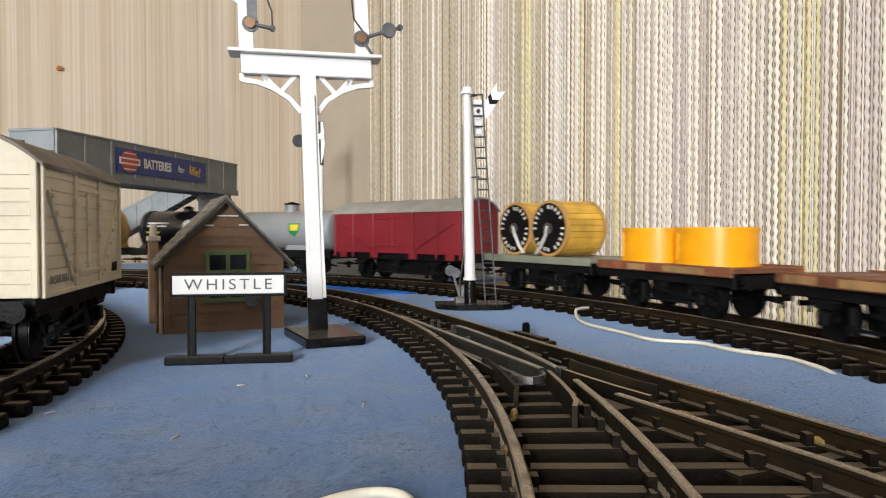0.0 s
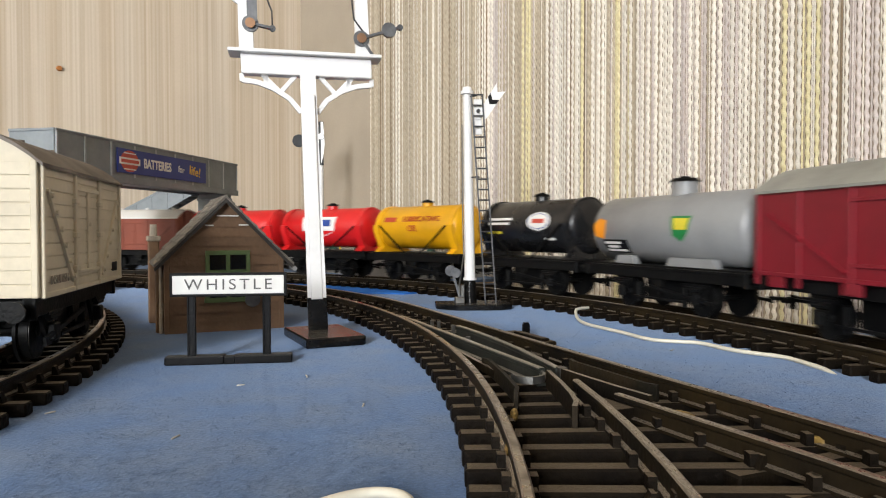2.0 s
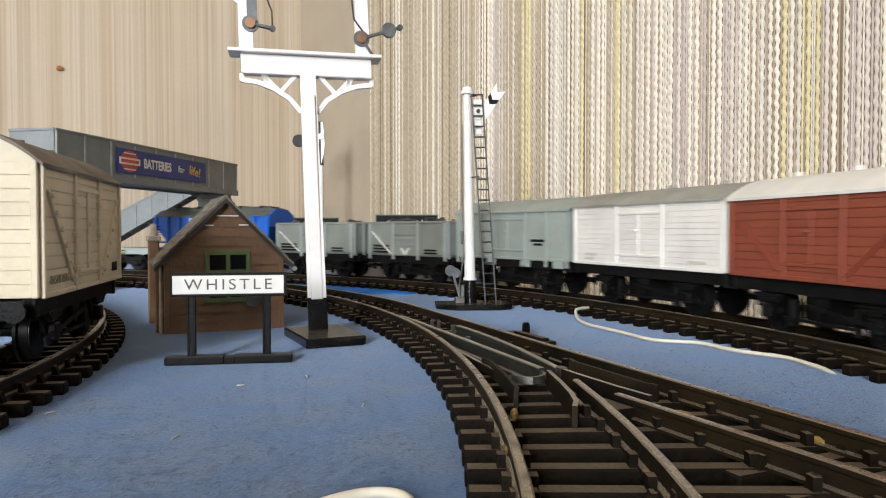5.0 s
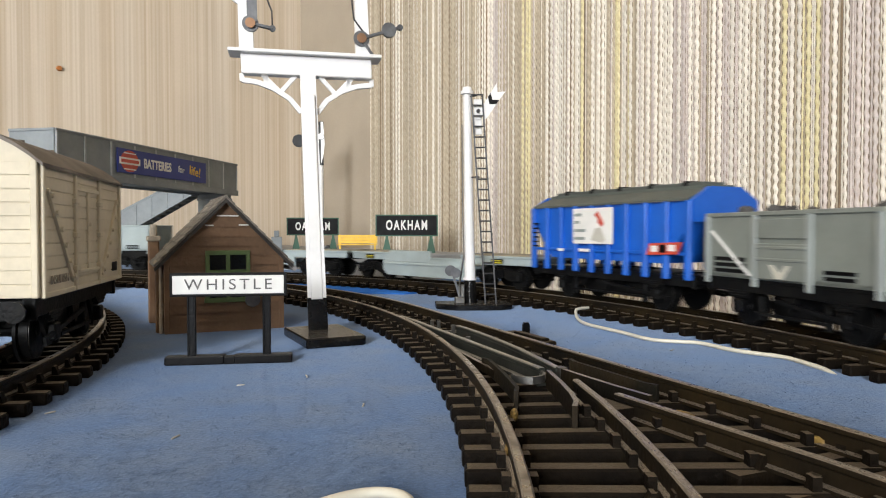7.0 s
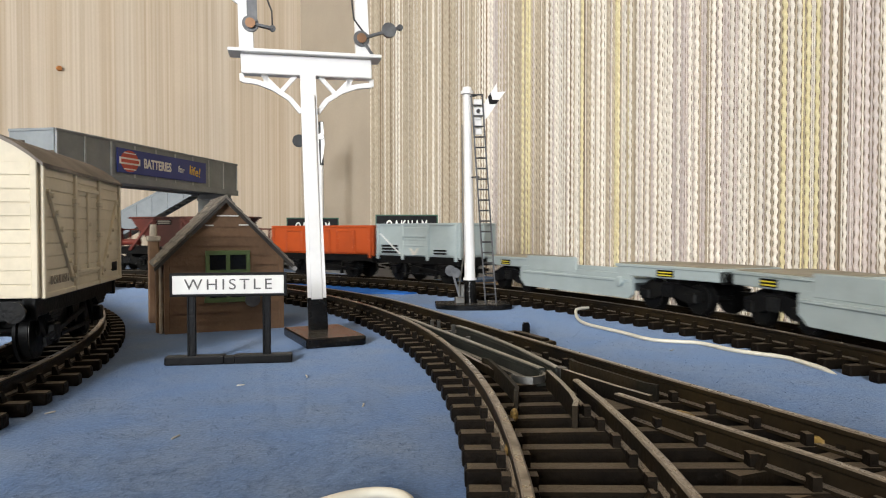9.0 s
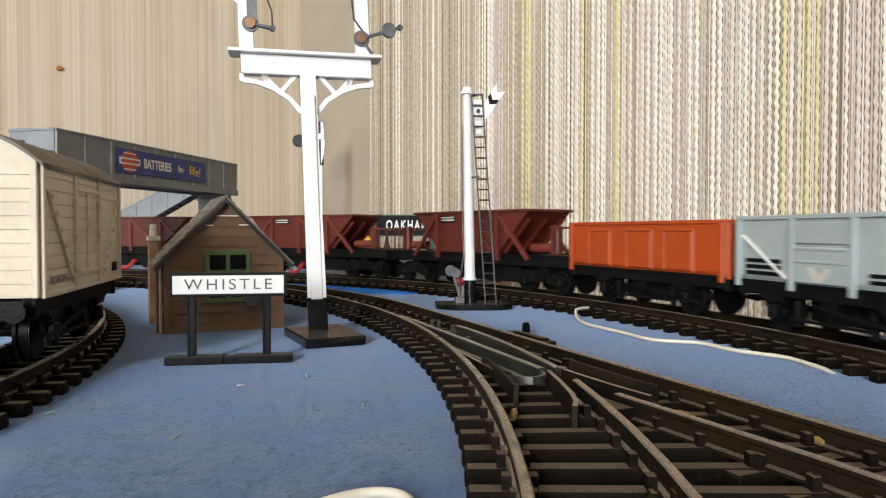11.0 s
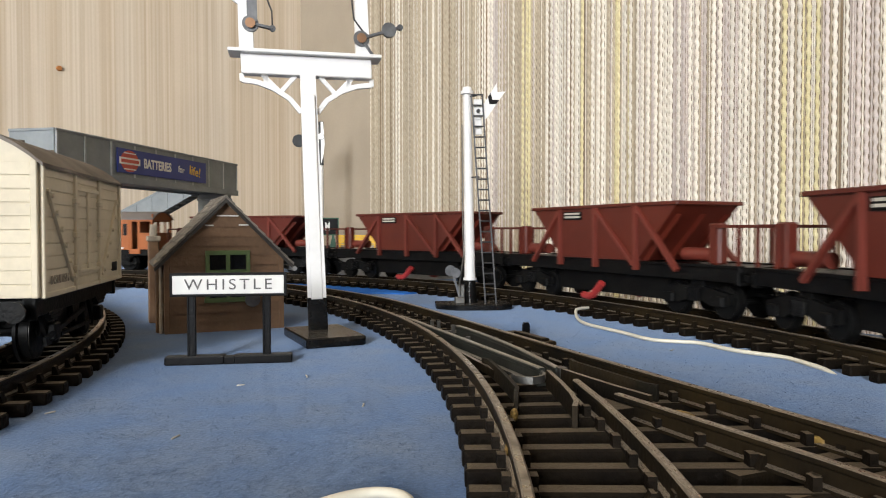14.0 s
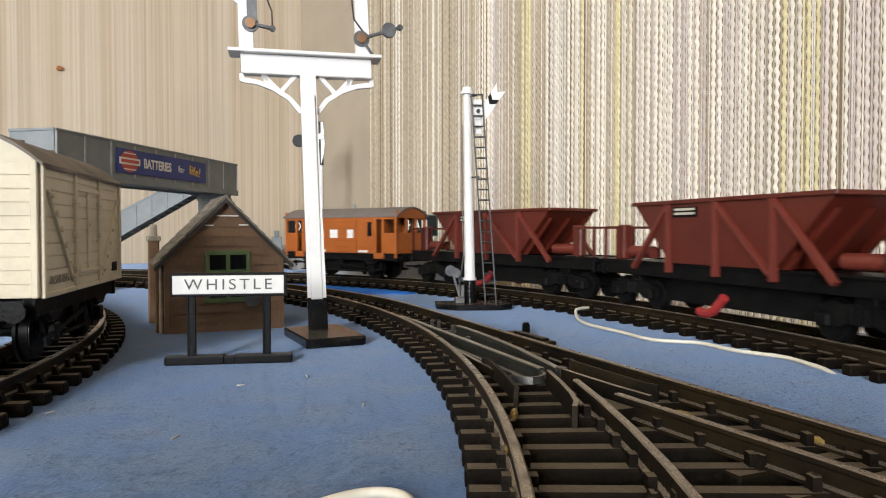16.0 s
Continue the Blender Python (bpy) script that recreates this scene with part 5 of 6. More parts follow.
storage_drum(-17.5)
storage_drum(13.5)


def cable_drum(x):
    ob = thing("cable_drum", "yellow lagged cable drum with black flange faces", "cable drum", "cable drums on the wagon")
    R = 12.4
    for i in range(28):
        a = 360.0 / 28 * i
        bm = bmesh.new()
        box(bm, -1.3, 1.3, -10, 10, R - 1.2, R, 0.15, pose(0, 0, 0, 0, a, 0))
        part("lagging_board", bm, PLANKY, ob, "", None)
    for s in (-1, 1):
        bm = bmesh.new()
        rod(bm, (0, s * 10, 0), (0, s * 11.6, 0), R + 0.5, R + 0.3, seg=40)
        f = part("flange", bm, DRUMRIM, ob, "tan flange rim")
        bm = bmesh.new()
        rod(bm, (0, s * 11.5, 0), (0, s * 11.8, 0), R - 1.0, seg=40)
        part("face", bm, BLACK, f, "black flange face", 30)
        bm = bmesh.new()
        for i in range(24):
            if i % 6 == 5:
                continue
            a = 15.0 * i
            box(bm, -0.45, 0.45, s * 11.7, s * 11.95, R - 3.6, R - 1.9, 0, pose(0, 0, 0, 0, a, 0))
        part("lettering_bar", bm, SIGNWHITE, f, "white marks round the face", None)
        bm = bmesh.new()
        rod(bm, (0, s * 11.6, 0), (0, s * 12.4, 0), 2.6, seg=18)
        part("hub", bm, STEEL, f, "grey hub")
    bm = bmesh.new()
    e = 1 if x < 0 else -1
    for a, b in (((0, 1), (e * 1.5, -3.5)), ((e * 1.5, -3.5), (e * 4.5, -8)), ((e * 4.5, -8), (e * 8, -11.6))):
        bar(bm, (a[0], -12.3, a[1]), (b[0], -12.3, b[1]), 0.5, 1.6, (0, 1, 0))
    part("tie_strap", bm, SIGNWHITE, ob, "white holding strap")
    aboard(ob, -258, pose(x * M, 0, (17.3 + 12.9) * M))
cable_drum(-17.0)
cable_drum(8.5)

planked_van("covered_van", "long maroon covered van with pale grey roof", -373.5, 108, 15.0, 16.4, 40.6, 6.2, MAROON, ROOFGREY, True, 1, True, wb=62)


# -- tank wagons --
def tank_wagon(name, label, off, L, r, zc, tank_len, body, ends=None, saddles=None, dome=None, stays=True):
    ob = thing(name, label, "tank wagon")
    bm = bmesh.new()
    rings = []
    prof = [(-tank_len / 2 - r * 0.17, 0.02), (-tank_len / 2 - r * 0.155, r * 0.35), (-tank_len / 2 - r * 0.10, r * 0.68), (-tank_len / 2 - r * 0.02, r * 0.92), (-tank_len / 2 + 1.2, r)]
    prof = prof + [(-x, q) for x, q in prof[::-1]]
    seg = 36
    for x, q in prof:
        rings.append([bm.verts.new((x, q * math.cos(2 * math.pi * k / seg), zc + q * math.sin(2 * math.pi * k / seg))) for k in range(seg)])
    for a, b in zip(rings, rings[1:]):
        for k in range(seg):
            bm.faces.new((a[k], a[(k + 1) % seg], b[(k + 1) % seg], b[k]))
    bmesh.ops.recalc_face_normals(bm, faces=bm.faces[:])
    t = part("tank", bm, body, ob, "", 50)
    if ends:                                            # cradle plates that clasp the tank ends
        for e in (-1, 1):
            bm = bmesh.new()
            x = e * (tank_len / 2 - 2.2)
            pts = [(-r - 1.2, zc + 1.5), (-r - 1.2, zc - 2), (-9.5, 19.5), (-13.0, 16.6), (13.0, 16.6), (9.5, 19.5), (r + 1.2, zc - 2), (r + 1.2, zc + 1.5)]
            inner = [((r + 0.05) * math.cos(radians(a)), zc + (r + 0.05) * math.sin(radians(a))) for a in range(8, -189, -14)]
            prism(bm, pts + inner, x - 2.4, x + 2.4, "x")
            part("end_cradle", bm, ends, ob)
            bm = bmesh.new()
            ring = [((r + 0.5) * math.cos(radians(a)), zc + (r + 0.5) * math.sin(radians(a))) for a in range(0, 181, 12)] + [((r - 0.2) * math.cos(radians(a)), zc + (r - 0.2) * math.sin(radians(a))) for a in range(180, -1, -12)]
            prism(bm, ring, x - 1.6, x + 1.6, "x")
            part("end_strap", bm, ends, ob)
    if stays:
        for s in (-1, 1):
            bm = bmesh.new()
            for e in (-1, 1):
                bar(bm, (e * (tank_len / 2 - 5), s * (r + 0.9), zc + 1), (e * 7, s * 12.5, 16.6), 0.5, 1.0, (0, 1, 0))
            part("tie_rod", bm, FRAME, ob)
    if saddles:
        for s in (-1, 1):
            for x0, x1 in ((-tank_len * 0.33, -tank_len * 0.2), (tank_len * 0.05, tank_len * 0.33)):
                bm = bmesh.new()
                prism(bm, [(x0, 16.4), (x1 + 2, 16.4), (x1, 19.6), (x0 + 1.5, 19.6)], s * 9, s * 11.5, "y")
                part("saddle", bm, saddles, ob)
    dm, dr, dh, cap = dome
    bm = bmesh.new()
    rod(bm, (0, 0, zc + r - 1.2), (0, 0, zc + r + dh), dr, dr * 0.96, 24)
    d = part("dome", bm, dm, t)
    bm = bmesh.new()
    rod(bm, (0, 0, zc + r + dh), (0, 0, zc + r + dh + 1.2), dr * 1.15, dr * 0.9, 24)
    rod(bm, (0, 0, zc + r + dh + 1.1), (0, 0, zc + r + dh + 1.9), dr * 0.45, dr * 0.4, 16)
    part("manhole", bm, cap, ob, "dark manhole cover")
    bm = bmesh.new()
    box(bm, -L / 2, L / 2, -12.6, 12.6, 15.6, 16.6, 0.2)
    part("frame_deck", bm, FRAME, ob)
    underframe(ob, L, 40, 16.0)
    aboard(ob, off)
    return ob, t


def tank_label(parent, shape, x, zc, r, material, name, label, lift=0.15):
    """A thin decal bent round the near side: shape is (x, arc height) pairs."""
    bm = bmesh.new()
    n = 8
    lo, hi = min(p[1] for p in shape), max(p[1] for p in shape)
    def span(h):
        xs = []
        for (ax, ah), (bx, bh) in zip(shape, shape[1:] + shape[:1]):
            if ah != bh and min(ah, bh) - 1e-6 <= h <= max(ah, bh) + 1e-6:
                xs.append(ax + (bx - ax) * (h - ah) / (bh - ah))
        return (min(xs), max(xs)) if xs else (0, 0)
    rows = []
    for i in range(n + 1):
        h = lo + (hi - lo) * (i / n * 0.998 + 0.001)
        x0, x1 = span(h)
        a = h / r
        rows.append([bm.verts.new((x + q, -(r + d) * math.cos(a), zc + (r + d) * math.sin(a))) for q in (x0, x1) for d in (lift, lift - 0.25)])
    for a, b in zip(rows, rows[1:]):
        bm.faces.new((a[0], a[2], b[2], b[0]))
        bm.faces.new((a[1], b[1], b[3], a[3]))
        bm.faces.new((a[0], b[0], b[1], a[1]))
        bm.faces.new((a[2], a[3], b[3], b[2]))
    bm.faces.new((rows[0][0], rows[0][1], rows[0][3], rows[0][2]))
    bm.faces.new((rows[-1][0], rows[-1][2], rows[-1][3], rows[-1][1]))
    bmesh.ops.recalc_face_normals(bm, faces=bm.faces[:])
    return part(name, bm, material, parent, label, None)


def oval(w, h, n=20):
    return [(w * math.cos(2 * math.pi * i / n), h * math.sin(2 * math.pi * i / n)) for i in range(n)]


def rect(x0, x1, z0, z1):
    return [(x0, z0), (x1, z0), (x1, z1), (x0, z1)]


R1, Z1 = 13.0, 29.6
sil, tk = tank_wagon("tank_wagon", "silver grey tank wagon with yellow and orange labels", -478, 86, R1, Z1, 80, SILVER, None, SILVER, (SILVER, 5.0, 4.4, BLACK), False)
tank_label(tk, [(-4.6, 4.6), (-3.4, -2.2), (0.5, -4.4), (4, -1.5), (5.6, 4.6)], 12, Z1, R1, LABELG, "label_plate", "green shield label", 0.12)
tank_label(tk, [(-3.2, 3.8), (-2.4, -0.2), (3.6, -0.2), (4.4, 3.8)], 12, Z1, R1, LABELY, "label_face", "yellow label face", 0.22)
tank_label(tk, [(-3, -3.4), (-4.6, 2), (-1, 4.6), (3.6, 4.4), (3.4, 0), (2, -3.8)], -34.5, Z1, R1, LABELO, "label_plate", "orange shell-shaped label", 0.15)
for k, (a, b) in enumerate(((-32, -20), (-31, -24), (-32, -22))):
    tank_label(tk, rect(a, b, -9.2 + k * 1.7, -8.2 + k * 1.7), 0, Z1, R1, SIGNWHITE, "lettering_bar", "", 0.2)
tank_label(tk, rect(-33, -18, -10, -4), 0, Z1, R1, BLACK, "label_panel", "black lettering panel", 0.12)
R2, Z2 = 12.5, 31.2
e_, tk = tank_wagon("tank_wagon", "black tank wagon with a white oval label", -568.5, 77, R2, Z2, 66, TANKBLACK, TANKBLACK, None, (TANKBLACK, 3.6, 1.8, BLACK))
tank_label(tk, [(q, h + 2.4) for q, h in oval(8.2, 4.6)], 11.5, Z2, R2, SIGNWHITE, "label_plate", "white oval label", 0.15)
tank_label(tk, [(q, h + 2.4) for q, h in oval(7.4, 3.9)], 11.5, Z2, R2, LABELB, "label_ring", "thin blue ring", 0.2)
tank_label(tk, [(q, h + 2.4) for q, h in oval(6.9, 3.5)], 11.5, Z2, R2, SIGNWHITE, "label_face", "white oval face", 0.26)
tank_label(tk, rect(-4.2, 4.2, 1.4, 3.4), 11.5, Z2, R2, REDAD, "lettering_bar", "red lettering bar", 0.32)
for a, b, h in ((-26, -8, 3.0), (-26, -10, 0.8), (-27, -22, -3.6), (-20, -16, -3.6)):
    tank_label(tk, rect(a, b, h, h + 1.2), 0, Z2, R2, SIGNWHITE if h > -3 else LABELY, "lettering_bar", "", 0.18)
tank_label(tk, rect(15, 22, -6.6, -5.4), 0, Z2, R2, SIGNWHITE, "lettering_bar", "", 0.18)
s_, tk = tank_wagon("tank_wagon", "golden yellow lubricating oil tank wagon", -659.5, 77, R2, Z2, 66, YELLOW, YELLOW, None, (YELLOW, 3.6, 1.8, BLACK))
REDTXT = plastic("red_lettering", (0.45, 0.05, 0.02), 0.5)
tank_label(tk, rect(-25, -14.5, 3.2, 6.0), 0, Z2, R2, REDTXT, "lettering_bar", "red lettering bar", 0.15)
letters("lettering", "LUBRICATING", 4.6, REDTXT, tk, pose(0.0065, -(R2 * 0.90 + 0.45) * M, (Z2 + 4.6) * M, 90 - 25, 0, 0), 0.35, space=1.05)
letters("lettering", "OIL", 5.0, REDTXT, tk, pose(0.0, -(R2 + 0.1) * M, (Z2 - 0.8) * M, 90 + 4, 0, 0), 0.3, space=1.1)
for off in (-740.5, -821.5):
    m_, tk = tank_wagon("tank_wagon", "bright red tank wagon with white shield label", off - 1.5, 77, R2, Z2, 69.5, RED, RED, None, (RED, 3.6, 1.8, BLACK))
    tank_label(tk, [(-14.6, 7.2), (-13.6, -2.8), (0, -7.0), (13.6, -2.8), (14.6, 7.2)], -1.5, Z2, R2, SIGNWHITE, "label_plate", "white shield label", 0.15)
    tank_label(tk, [(-12.6, -2.0), (0, -5.7), (12.6, -2.0), (12.6, -2.6), (0, -6.3), (-12.6, -2.6)], -1.5, Z2, R2, RED, "label_line", "red edge line", 0.24)
    tank_label(tk, rect(-10.4, 10.4, 0.9, 5.2), -1.5, Z2, R2, LABELB, "lettering_bar", "blue lettering bar", 0.24)
    tank_label(tk, [(-2.4, -1.6), (0, -4.4), (2.4, -1.6), (0, -0.2)], -1.5, Z2, R2, RED, "label_mark", "small red mark", 0.24)

# -- goods vans --
planked_van("covered_van", "bauxite brown goods van with white roof", -904, 67, 14.6, 15.8, 39.0, 5.4, BROWN, VANWHITE, True, 10)
wv = planked_van("covered_van", "plain white refrigerator van with planked sides", -985, 84, 14.6, 15.8, 39.6, 4.6, VANWHITE, ROOFGREY, False, 12)
gv = planked_van("covered_van", "grey covered van with grey roof", -1076, 84, 14.6, 15.8, 38.6, 5.0, VANGREY, VANGREY, False, 1, True)
bars(wv, PALEDIRT, ((-34, -26, 19, 20), (-34, -28, 17.4, 18.4), (26, 34, 18, 19)), -14.95)
bars(gv, BLACK, ((17, 27, 24, 25.2), (19, 25, 22.4, 23.4), (-38, -33, 22, 29)), -14.95)


# -- open wagons --
def open_wagon(name, label, off, L, floor, top, body, rib, style):
    ob = thing(name, label, "wagon")
    h = 14.6
    b = thing_body = bmesh.new()
    box(b, -L / 2, L / 2, -h, h, floor, floor + 1.2, 0.1)
    body_ob = part("floor", b, body, ob)
    for s in (-1, 1):
        bm = bmesh.new()
        box(bm, -L / 2, L / 2, s * h, s * (h - 1.2), floor, top, 0.15)
        box(bm, -L / 2 - 0.3, L / 2 + 0.3, s * (h + 0.7), s * (h - 1.5), top - 1.1, top + 0.2, 0.2)
        side = part("side", bm, body, ob)
        if style == "mineral":
            ribs = [-L / 2 + 1.2, -10.5, 10.5, L / 2 - 1.2]
            bm = bmesh.new()
            box(bm, -10, 10, s * h, s * (h + 0.9), floor + 0.4, top - 9, 0.2)
            box(bm, -9, 9, s * h, s * (h + 1.2), floor + 5.6, floor + 6.5, 0.2)
            box(bm, -9, 9, s * h, s * (h + 1.2), floor + 9.0, floor + 9.9, 0.2)
            part("side_door", bm, body, side)
            bm = bmesh.new()
            box(bm, -10, 10, s * h, s * (h + 0.8), top - 7.6, top - 2, 0.2)
            part("upper_door", bm, body, side)
            bm = bmesh.new()
            bar(bm, (-L / 2 + 3, s * (h + 0.1), top - 5.5), (-12.5, s * (h + 0.1), floor + 1), 0.3, 1.8, (0, 1, 0))
            part("end_stripe", bm, SIGNWHITE, side, "white diagonal stripe", None)
            bm = bmesh.new()
            prism(bm, [(-4, floor + 4.6), (-2.4, floor + 4.6), (0, floor + 2.4), (2.4, floor + 4.6), (4, floor + 4.6), (1.5, floor + 0.8), (-1.5, floor + 0.8)], s * (h + 0.8), s * (h + 1.1), "y")
            part("emblem", bm, PALEDIRT, side, "pale worn mark", None)
            bm = bmesh.new()
            for z in (floor + 1.4, floor + 3.2, floor + 5.0):
                box(bm, -L / 2 + 4, -15, s * (h - 0.1), s * (h + 0.15), z, z + 1.2)
            for z in (floor + 1.4, floor + 3.0):
                box(bm, 15, 25, s * (h - 0.1), s * (h + 0.15), z, z + 1.0)
            part("lettering_panel", bm, BLACK, side, "black lettering panels", None)
        else:
            ribs = [-L / 2 + 1.2, L / 2 - 1.2]
            for x in (-L * 0.26, L * 0.02, L * 0.26):    # shallow pressed doors, each with a capping strip
                bm = bmesh.new()
                box(bm, x - 6.5, x + 6.5, s * h, s * (h + 0.55), floor + 0.8, top - 3.4, 0.3)
                door = part("door", bm, body, side)
                bm = bmesh.new()
                box(bm, x - 7.4, x + 7.4, s * h, s * (h + 0.9), top - 3.6, top - 2.6, 0.25)
                part("door_cap", bm, body, door)
                for q in (-7.2, 7.2):
                    bm = bmesh.new()
                    box(bm, x + q - 0.45, x + q + 0.45, s * h, s * (h + 0.7), floor + 0.4, top - 3.4, 0.2)
                    part("door_post", bm, body, door)
        for x in ribs:
            bm = bmesh.new()
            box(bm, x - 1.0, x + 1.0, s * h, s * (h + 1.1), floor - 2.2, top - 0.8, 0.25)
            part("rib", bm, rib, side)
    for e in (-1, 1):
        bm = bmesh.new()
        box(bm, e * L / 2, e * (L / 2 - 1.2), -h + 1, h - 1, floor, top, 0.15)
        box(bm, e * (L / 2 + 0.7), e * (L / 2 - 1.5), -h - 0.3, h + 0.3, top - 1.1, top + 0.2, 0.2)
        end = part("end", bm, rib, ob)
        for y in (-13.6, -5, 5, 13.6):
            bm = bmesh.new()
            box(bm, e * L / 2, e * (L / 2 + 1.1), y - 0.9, y + 0.9, floor - 1, top - 0.8, 0.25)
            part("rib", bm, rib, end)
    underframe(ob, L, min(L * 0.6, 46), floor)
    aboard(ob, off)
    return ob


open_wagon("mineral_wagon", "grey steel mineral wagon with white diagonal stripe", -1161.5, 66, 14.8, 34.4, MINGREY, MINRIB, "mineral")
open_wagon("mineral_wagon", "grey steel mineral wagon with white diagonal stripe", -1244.6, 67, 14.8, 34.4, MINGREY, MINRIB, "mineral")
# rough load showing over the mineral wagons' sides
for off in (-1161.5, -1244.6):
    ob = thing("coal_load", "dark lumpy load showing above the wagon sides", "coal")
    lr = random.Random(off)
    bm = bmesh.new()
    for i in range(90):
        x, y = lr.uniform(-30, 30), lr.uniform(-12, 12)
        z = 31.6 + lr.uniform(-0.8, 0.6) + (3.2 if -21 < x < -13 or 12 < x < 16 else 0)
        bmesh.ops.create_icosphere(bm, subdivisions=1, radius=lr.uniform(1.4, 2.4), matrix=pose(x, y, z, lr.uniform(0, 90), lr.uniform(0, 90), 0))
    box(bm, -31.5, 31.5, -13.2, 13.2, 16.2, 31.4)
    tagged(part("coal_heap", bm, mat("dull_coal", (0.06, 0.058, 0.055), 0.7, var=0.3, scale=200, bump=0.3, isl=0.3), ob, "", None), kind="stuff")
    aboard(ob, off)


def blue_hopper(off):
    L, h, floor, eave = 98.0, 15.0, 15.0, 39.6
    ob = thing("grain_hopper", "bright blue ribbed grain hopper with grey roof", "hopper wagon")
    bm = bmesh.new()
    prism(bm, [(-L / 2, eave), (L / 2, eave), (L / 2, 33), (L / 2 - 11, 21), (L / 2 - 15, 17.5), (-L / 2 + 15, 17.5), (-L / 2 + 11, 21), (-L / 2, 33)], -h + 0.6, h - 0.6, "y")
    b = part("body", bm, BLUEP, ob, "", None)
    for e in (-1, 1):
        bm = bmesh.new()
        prism(bm, [(-h, 32), (h, 32), (h, eave), (7.5, eave + 4.6), (-7.5, eave + 4.6), (-h, eave)], e * (L / 2 - 1.2), e * (L / 2 + 0.5), "x")
        part("end_panel", bm, BLUEP, ob, "", None)
    for s in (-1, 1):
        for x in [-L / 2 + 1.4 + (L - 2.8) * k / 9 for k in range(10)]:
            bm = bmesh.new()
            box(bm, x - 1.3, x + 1.3, s * (h - 0.7), s * (h + 1.2), 12.2, eave - 0.3, 0.3)
            part("rib", bm, BLUEP, b)
        bm = bmesh.new()
        box(bm, -L / 2, L / 2, s * (h - 0.8), s * (h + 0.5), 20.5, 21.7, 0.2)
        part("waist_rail", bm, BLUEP, b)
    bm = bmesh.new()
    prism(bm, [(-h - 0.8, eave - 0.4), (-h - 0.8, eave + 0.4), (-6.4, eave + 4.2), (-6.4, eave + 5.3), (6.4, eave + 5.3), (6.4, eave + 4.2), (h + 0.8, eave + 0.4), (h + 0.8, eave - 0.4)], -L / 2 + 1.5, L / 2 - 1.4, "x")
    r = part("roof", bm, plastic("dark_grey_roof", (0.085, 0.098, 0.088), 0.55), ob, "", None)
    bm = bmesh.new()
    box(bm, -L / 2 + 5, L / 2 - 5, -5.4, 5.4, eave + 5.2, eave + 6.6, 0.3)
    w_ = part("hatch_run", bm, plastic("hatch_grey", (0.070, 0.080, 0.074), 0.55), r)
    for x in (-36, -18, 0, 18, 36):
        bm = bmesh.new()
        box(bm, x - 1.0, x + 1.0, -6.0, 6.0, eave + 5.2, eave + 7.2, 0.3)
        part("hatch_clamp", bm, FRAME, w_)
    y = -(h + 1.3)
    bm = bmesh.new()
    box(bm, -16, 9.5, y - 0.3, y, 23.8, eave - 1.4, 0.1)
    pl = part("poster", bm, SIGNWHITE, ob, "white side poster with red figure mark", None)
    for x0, x1, z0, z1 in ((-14.8, -10, 35, 36.2), (-14.8, -11.6, 32, 33.2), (-14.8, -7.5, 28.6, 29.8), (-14.8, -8, 25.4, 26.6)):
        bars(pl, VANGREY, ((x0, x1, z0, z1),), y - 0.36)
    bm = bmesh.new()
    prism(bm, [(-1.6, 35.4), (0.6, 36.8), (2.4, 34.6), (4.4, 32.0), (3.2, 30.6), (0.8, 32.2), (0.6, 34)], y - 0.5, y - 0.28, "y")
    mk = part("poster_mark", bm, REDAD, pl, "red mark on the poster", None)
    bm = bmesh.new()
    prism(bm, [(-1.0, 30.0), (2.6, 30.4), (5.4, 25.4), (3.0, 24.4), (-3.4, 25.4)], y - 0.5, y - 0.28, "y")
    part("poster_shade", bm, PALEDIRT, pl, "pale tan mark on the poster", None)
    bm = bmesh.new()
    prism(bm, [(28.5, 20.4), (44, 21.0), (46, 25.2), (30.5, 24.6)], y - 0.5, y, "y")
    rp = part("plate", bm, REDAD, ob, "red and black lettering plate", None)
    bars(rp, BLACK, ((35.4, 38.6, 21.4, 24.2),), y - 0.56)
    bars(rp, SIGNWHITE, ((31.2, 34.4, 21.6, 23.8), (39.6, 43, 22.0, 24.2)), y - 0.56)
    bars(ob, SIGNWHITE, ((-27, -23, 20.4, 21.6), (-12, -5, 20.6, 21.8)), y - 0.1)
    bm = bmesh.new()
    for k in range(6):
        box(bm, -L / 2 + 2.2, -L / 2 + 6.4, -(h + 1.5), -(h + 0.9), 22 + k * 2, 22.6 + k * 2)
    part("ladder", bm, FRAME, ob)
    for x in (-22, 22):
        bm = bmesh.new()
        prism(bm, [(x - 12, 14), (x + 12, 14), (x + 5, 6), (x - 5, 6)], -10, 10, "y")
        part("hopper_chute", bm, FRAME, ob)
    underframe(ob, L, 58, 14.0)
    aboard(ob, off)
blue_hopper(-1338)


